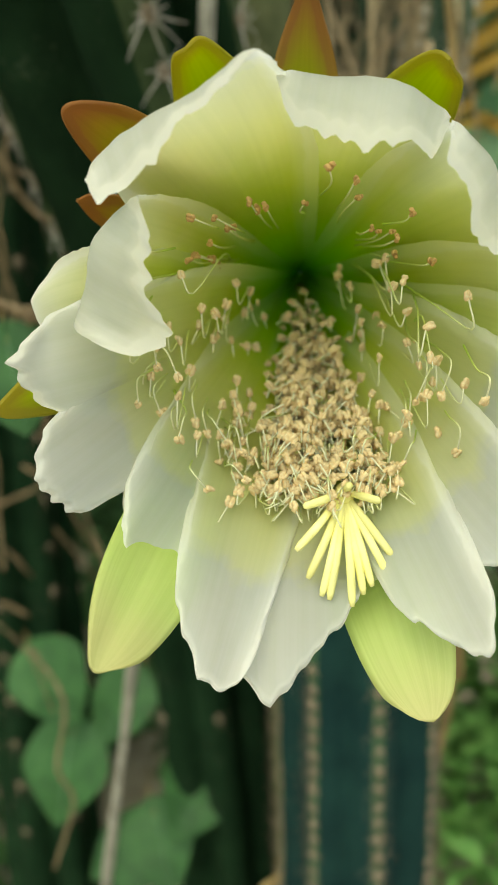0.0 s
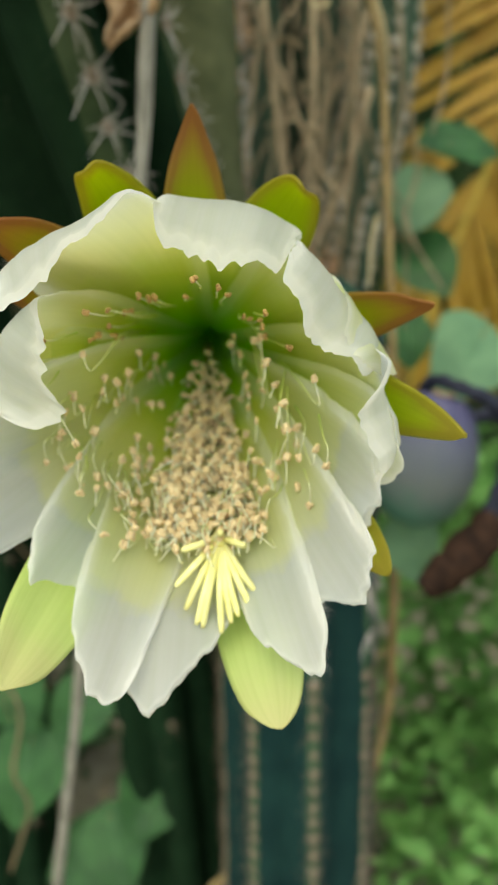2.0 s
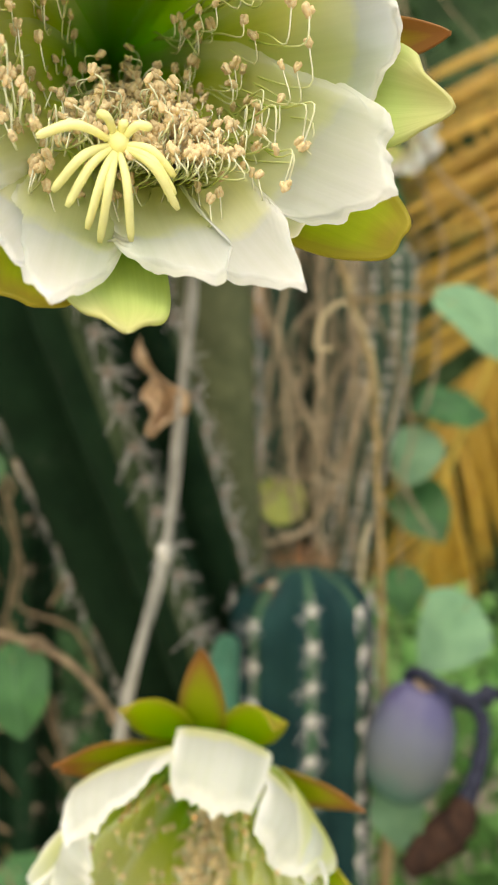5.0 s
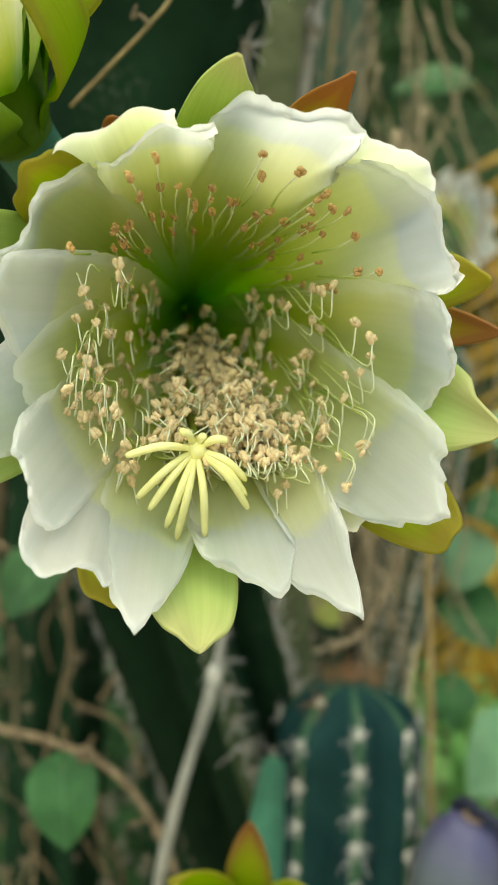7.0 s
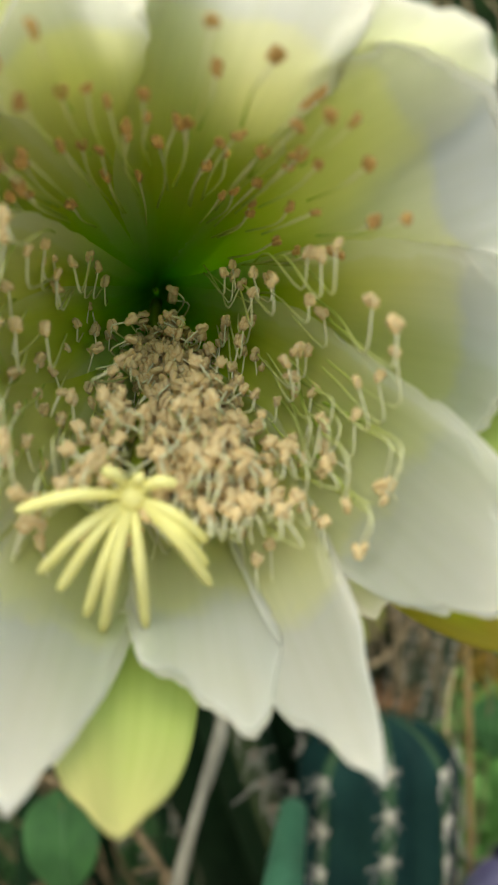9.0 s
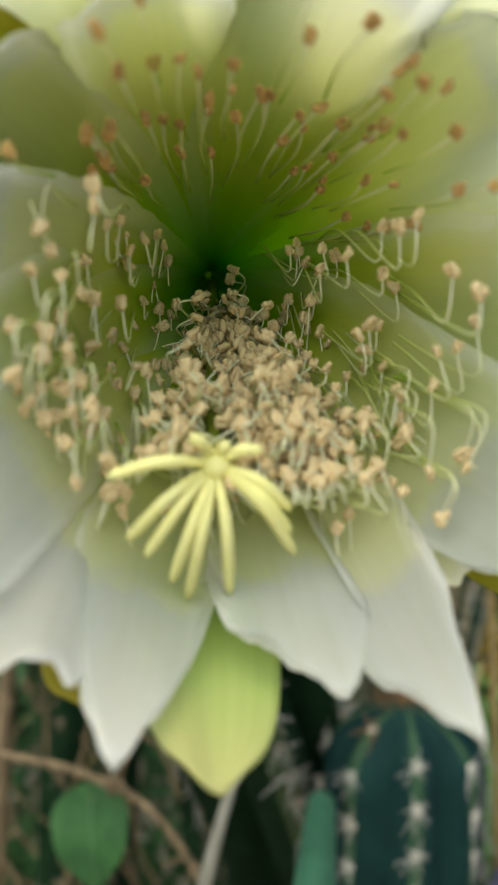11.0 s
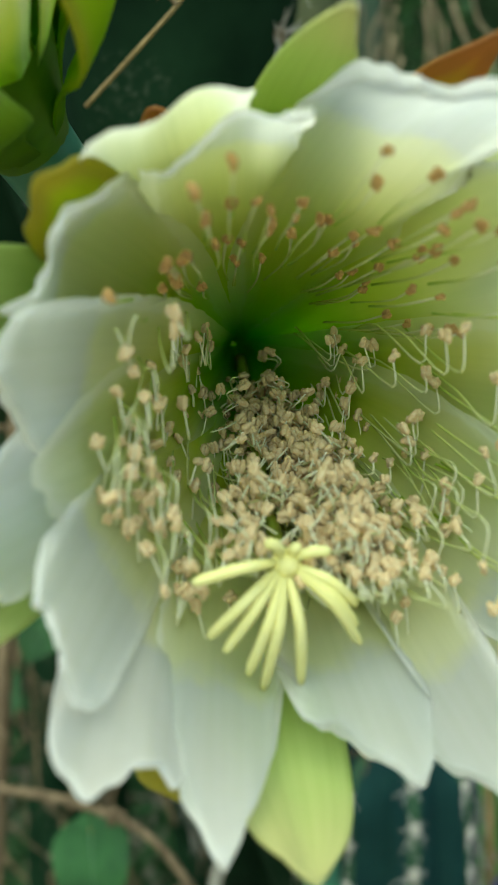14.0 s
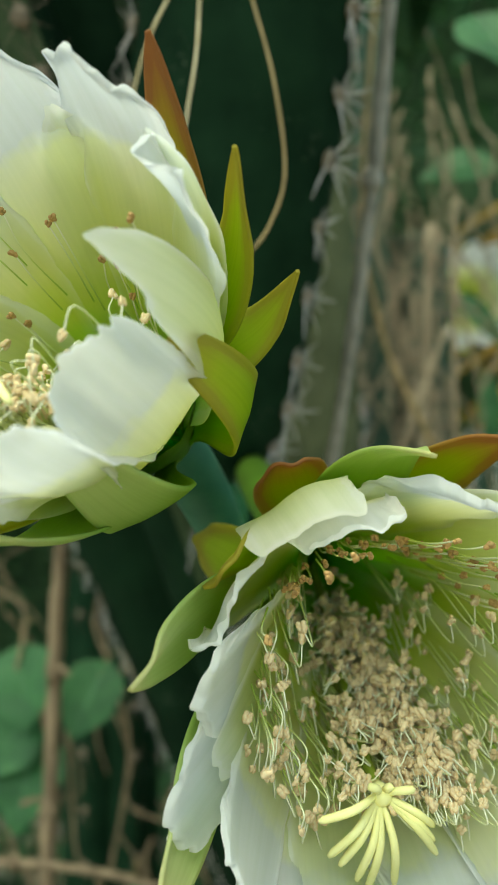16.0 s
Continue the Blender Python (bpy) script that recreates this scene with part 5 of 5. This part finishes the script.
curve_thing("thin_tendril", "hair-thin pale tendril hanging before the cactus", "tendril", [(-0.045, 0.17, 1.90), (-0.072, 0.172, 1.86), (-0.086, 0.18, 1.835), (-0.10, 0.2, 1.80)], 0.0008, M_tendril, 0.8)
curve_thing("brown_twig", "thin brown twig crossing before the cactus", "twig", [(-0.36, 0.50, 1.30), (-0.284, 0.504, 1.310), (-0.210, 0.514, 1.301), (-0.154, 0.521, 1.285), (-0.112, 0.526, 1.260), (-0.074, 0.531, 1.207), (-0.05, 0.54, 1.14)], 0.0042, M_dry, 0.8, shoots=3)
curve_thing("brown_twig", "brown upright dry twig beside climber leaves", "twig", [(-0.255, 0.582, 1.70), (-0.259, 0.584, 1.584), (-0.265, 0.587, 1.505), (-0.269, 0.590, 1.421), (-0.273, 0.594, 1.336), (-0.280, 0.597, 1.15)], 0.0075, M_dry, 1.1, wobble=0.15, shoots=3)
curve_thing("brown_twig", "bent brown vine before the green undergrowth", "twig", [(0.212, 0.73, 1.05), (0.208, 0.714, 0.937), (0.198, 0.696, 0.849), (0.163, 0.679, 0.761), (0.096, 0.676, 0.732), (0.036, 0.671, 0.698), (-0.03, 0.67, 0.64)], 0.0052, M_vine, 0.9, shoots=3)
curve_thing("brown_twig", "brown dry vine beside the ribbed cactus", "twig", [(0.172, 0.66, 1.00), (0.151, 0.655, 0.917), (0.126, 0.62, 0.824), (0.102, 0.60, 0.736), (0.08, 0.58, 0.62)], 0.0065, M_dry, 1.0, wobble=0.2, shoots=3)
DRY = (
    [(0.150, 0.74, 1.82), (0.100, 0.72, 1.70), (0.072, 0.71, 1.58), (0.055, 0.70, 1.45), (0.045, 0.70, 1.38), (0.030, 0.71, 1.28)],
    [(0.072, 0.71, 1.58), (0.080, 0.705, 1.50), (0.088, 0.70, 1.42), (0.092, 0.70, 1.36)],
    [(0.135, 0.76, 1.95), (0.128, 0.75, 1.80), (0.120, 0.74, 1.66), (0.122, 0.74, 1.52), (0.118, 0.73, 1.40), (0.130, 0.73, 1.30)],
    [(0.050, 0.74, 1.62), (0.090, 0.73, 1.52), (0.125, 0.73, 1.44), (0.155, 0.72, 1.40)],
    [(0.165, 0.76, 1.98), (0.160, 0.75, 1.82), (0.158, 0.74, 1.65), (0.162, 0.74, 1.50), (0.150, 0.73, 1.36)],
    [(0.185, 0.78, 1.52), (0.160, 0.76, 1.44), (0.120, 0.74, 1.36), (0.080, 0.72, 1.34), (0.040, 0.70, 1.335)],
    [(0.20, 0.85, 1.62), (0.180, 0.80, 1.585), (0.168, 0.78, 1.54), (0.170, 0.77, 1.46)],
)
for k, path in enumerate(DRY):
    curve_thing("dry_vine", "brown dry vine hanging among the cacti", "vine", path, 0.0026 + 0.0008 * (k % 3), M_dry_pale, 0.7, wobble=0.12, group="dry vines", seed=k, shoots=2)

rnd = random.Random(51)
pieces = []
for k in range(60):
    x, y = min(0.20, rnd.gauss(0.130, 0.034)), rnd.uniform(0.72, 0.90)
    z = rnd.uniform(1.50, 2.20)
    path = [Vector((x, y, z))]
    dx = rnd.gauss(0, 0.02)
    for i in range(rnd.randrange(4, 9)):
        dx = dx * 0.5 + rnd.gauss(0, 0.022)
        path.append(path[-1] + Vector((dx, rnd.gauss(0, 0.01), -rnd.uniform(0.04, 0.09))))
    n = len(path) * 4 - 3
    pieces.append(tube(smooth_path(path, 4), rnd.uniform(0.0006, 0.0022), 5, True, 0.1, rnd))
v, f, u = joined(pieces)
tagged(new("dry_vine_tangle", mesh("dry_vine_tangle", v, f, M_dry_pale, u)), "tangle of thin pale dry vines between cacti", "vines", kind="stuff")
pieces = []
for k in range(70):
    x, y, z = rnd.uniform(-0.75, -0.22), rnd.uniform(0.65, 1.0), rnd.uniform(0.9, 2.0)
    path = [Vector((x, y, z))]
    for i in range(rnd.randrange(3, 7)):
        path.append(path[-1] + Vector((rnd.gauss(0.01, 0.03), rnd.gauss(0, 0.02), -rnd.uniform(0.02, 0.09))))
    pieces.append(tube(smooth_path(path, 4), rnd.uniform(0.0008, 0.0030), 5, True, 0.1, rnd))
v, f, u = joined(pieces)
tagged(new("dry_vine_tangle", mesh("dry_vine_tangle", v, f, M_dry, u)), "tangle of thin brown dry vines in the shade", "vines", kind="stuff")


# ---- dry palm fronds ----
def leaflet_mesh(seed):
    """A folded strip along +y, 1 long."""
    rnd = random.Random(seed)
    lv, lf = [], []
    bend = rnd.uniform(0.05, 0.16)
    for j in range(11):
        s = j / 10
        w = 0.030 * min(1, s * 6 + 0.35) * (1 - s ** 2.2) + 0.002
        for u in (-1, 0, 1):
            lv.append((u * w + 0.03 * math.sin(2.5 * s + seed), s, -bend * s * s - 0.45 * abs(u) * w))
    for j in range(10):
        for i in range(2):
            a = j * 3 + i
            lf.append((a, a + 1, a + 4, a + 3))
    return mesh("leaflet", lv, lf, M_palm)


LEAFLETS = [leaflet_mesh(k) for k in range(6)]


def frond(label, rib, sides, seed):
    """sides: (direction, length, count, start, end) of each row of leaflets along the rib."""
    rnd = random.Random(seed)
    pts = smooth_path(rib, 10)
    o = pts[0].copy()
    ob = thing("palm_frond", Matrix.Translation(o), label, "palm frond", "dry palm fronds")
    n = len(pts)
    v, f, u = tube([p - o for p in pts], [0.011 - 0.007 * i / n for i in range(n)], 7)
    part("rachis", mesh("rachis", v, f, M_rachis, u), ob, "yellow midrib of the frond")
    for way, length, count, a, b in sides:
        for k in range(count):
            q = a + (b - a) * (k + rnd.uniform(-0.2, 0.2)) / count
            p = pts[min(n - 1, int(q * (n - 1)))] - o
            d = (Vector(way) + Vector((rnd.gauss(0, 0.05), rnd.gauss(0, 0.08), rnd.gauss(0, 0.05)))).normalized()
            yy = d
            xx = yy.cross(Vector((0, -1, 0.35))).normalized()
            zz = xx.cross(yy)
            L = length * rnd.uniform(0.85, 1.1) * (1 - 0.35 * q)
            m = Matrix((xx, yy, zz)).transposed().to_4x4() @ Matrix.Diagonal((L * 1.1, L, L, 1))
            m.translation = p
            part("leaflet", LEAFLETS[rnd.randrange(6)], ob, "", m)
    return ob


frond("hanging dry orange palm frond behind green leaves", [(0.95, 2.42, 1.95), (0.88, 2.40, 1.70), (0.80, 2.39, 1.50), (0.72, 2.37, 1.30), (0.64, 2.34, 1.05), (0.60, 2.32, 0.80)], [((0.25, -0.05, -1.0), 0.62, 30, 0.05, 0.98), ((-0.85, -0.1, -0.75), 0.42, 24, 0.25, 0.98)], 3)
frond("dry yellow palm frond with drooping parallel leaflets", [(1.15, 2.36, 2.75), (1.05, 2.36, 2.50), (1.00, 2.36, 2.25), (0.97, 2.36, 2.00), (0.95, 2.36, 1.75)], [((-0.86, -0.1, -0.46), 0.72, 30, 0.0, 1.0), ((0.8, 0.1, -0.6), 0.6, 22, 0.0, 1.0)], 5)
frond("dry yellow palm frond with drooping parallel leaflets", [(1.5, 2.7, 2.6), (1.25, 2.7, 2.55), (1.0, 2.68, 2.45), (0.7, 2.66, 2.30)], [((-0.75, -0.1, -0.66), 0.55, 22, 0.0, 1.0), ((-0.3, -0.1, 0.8), 0.4, 16, 0.0, 1.0)], 6)
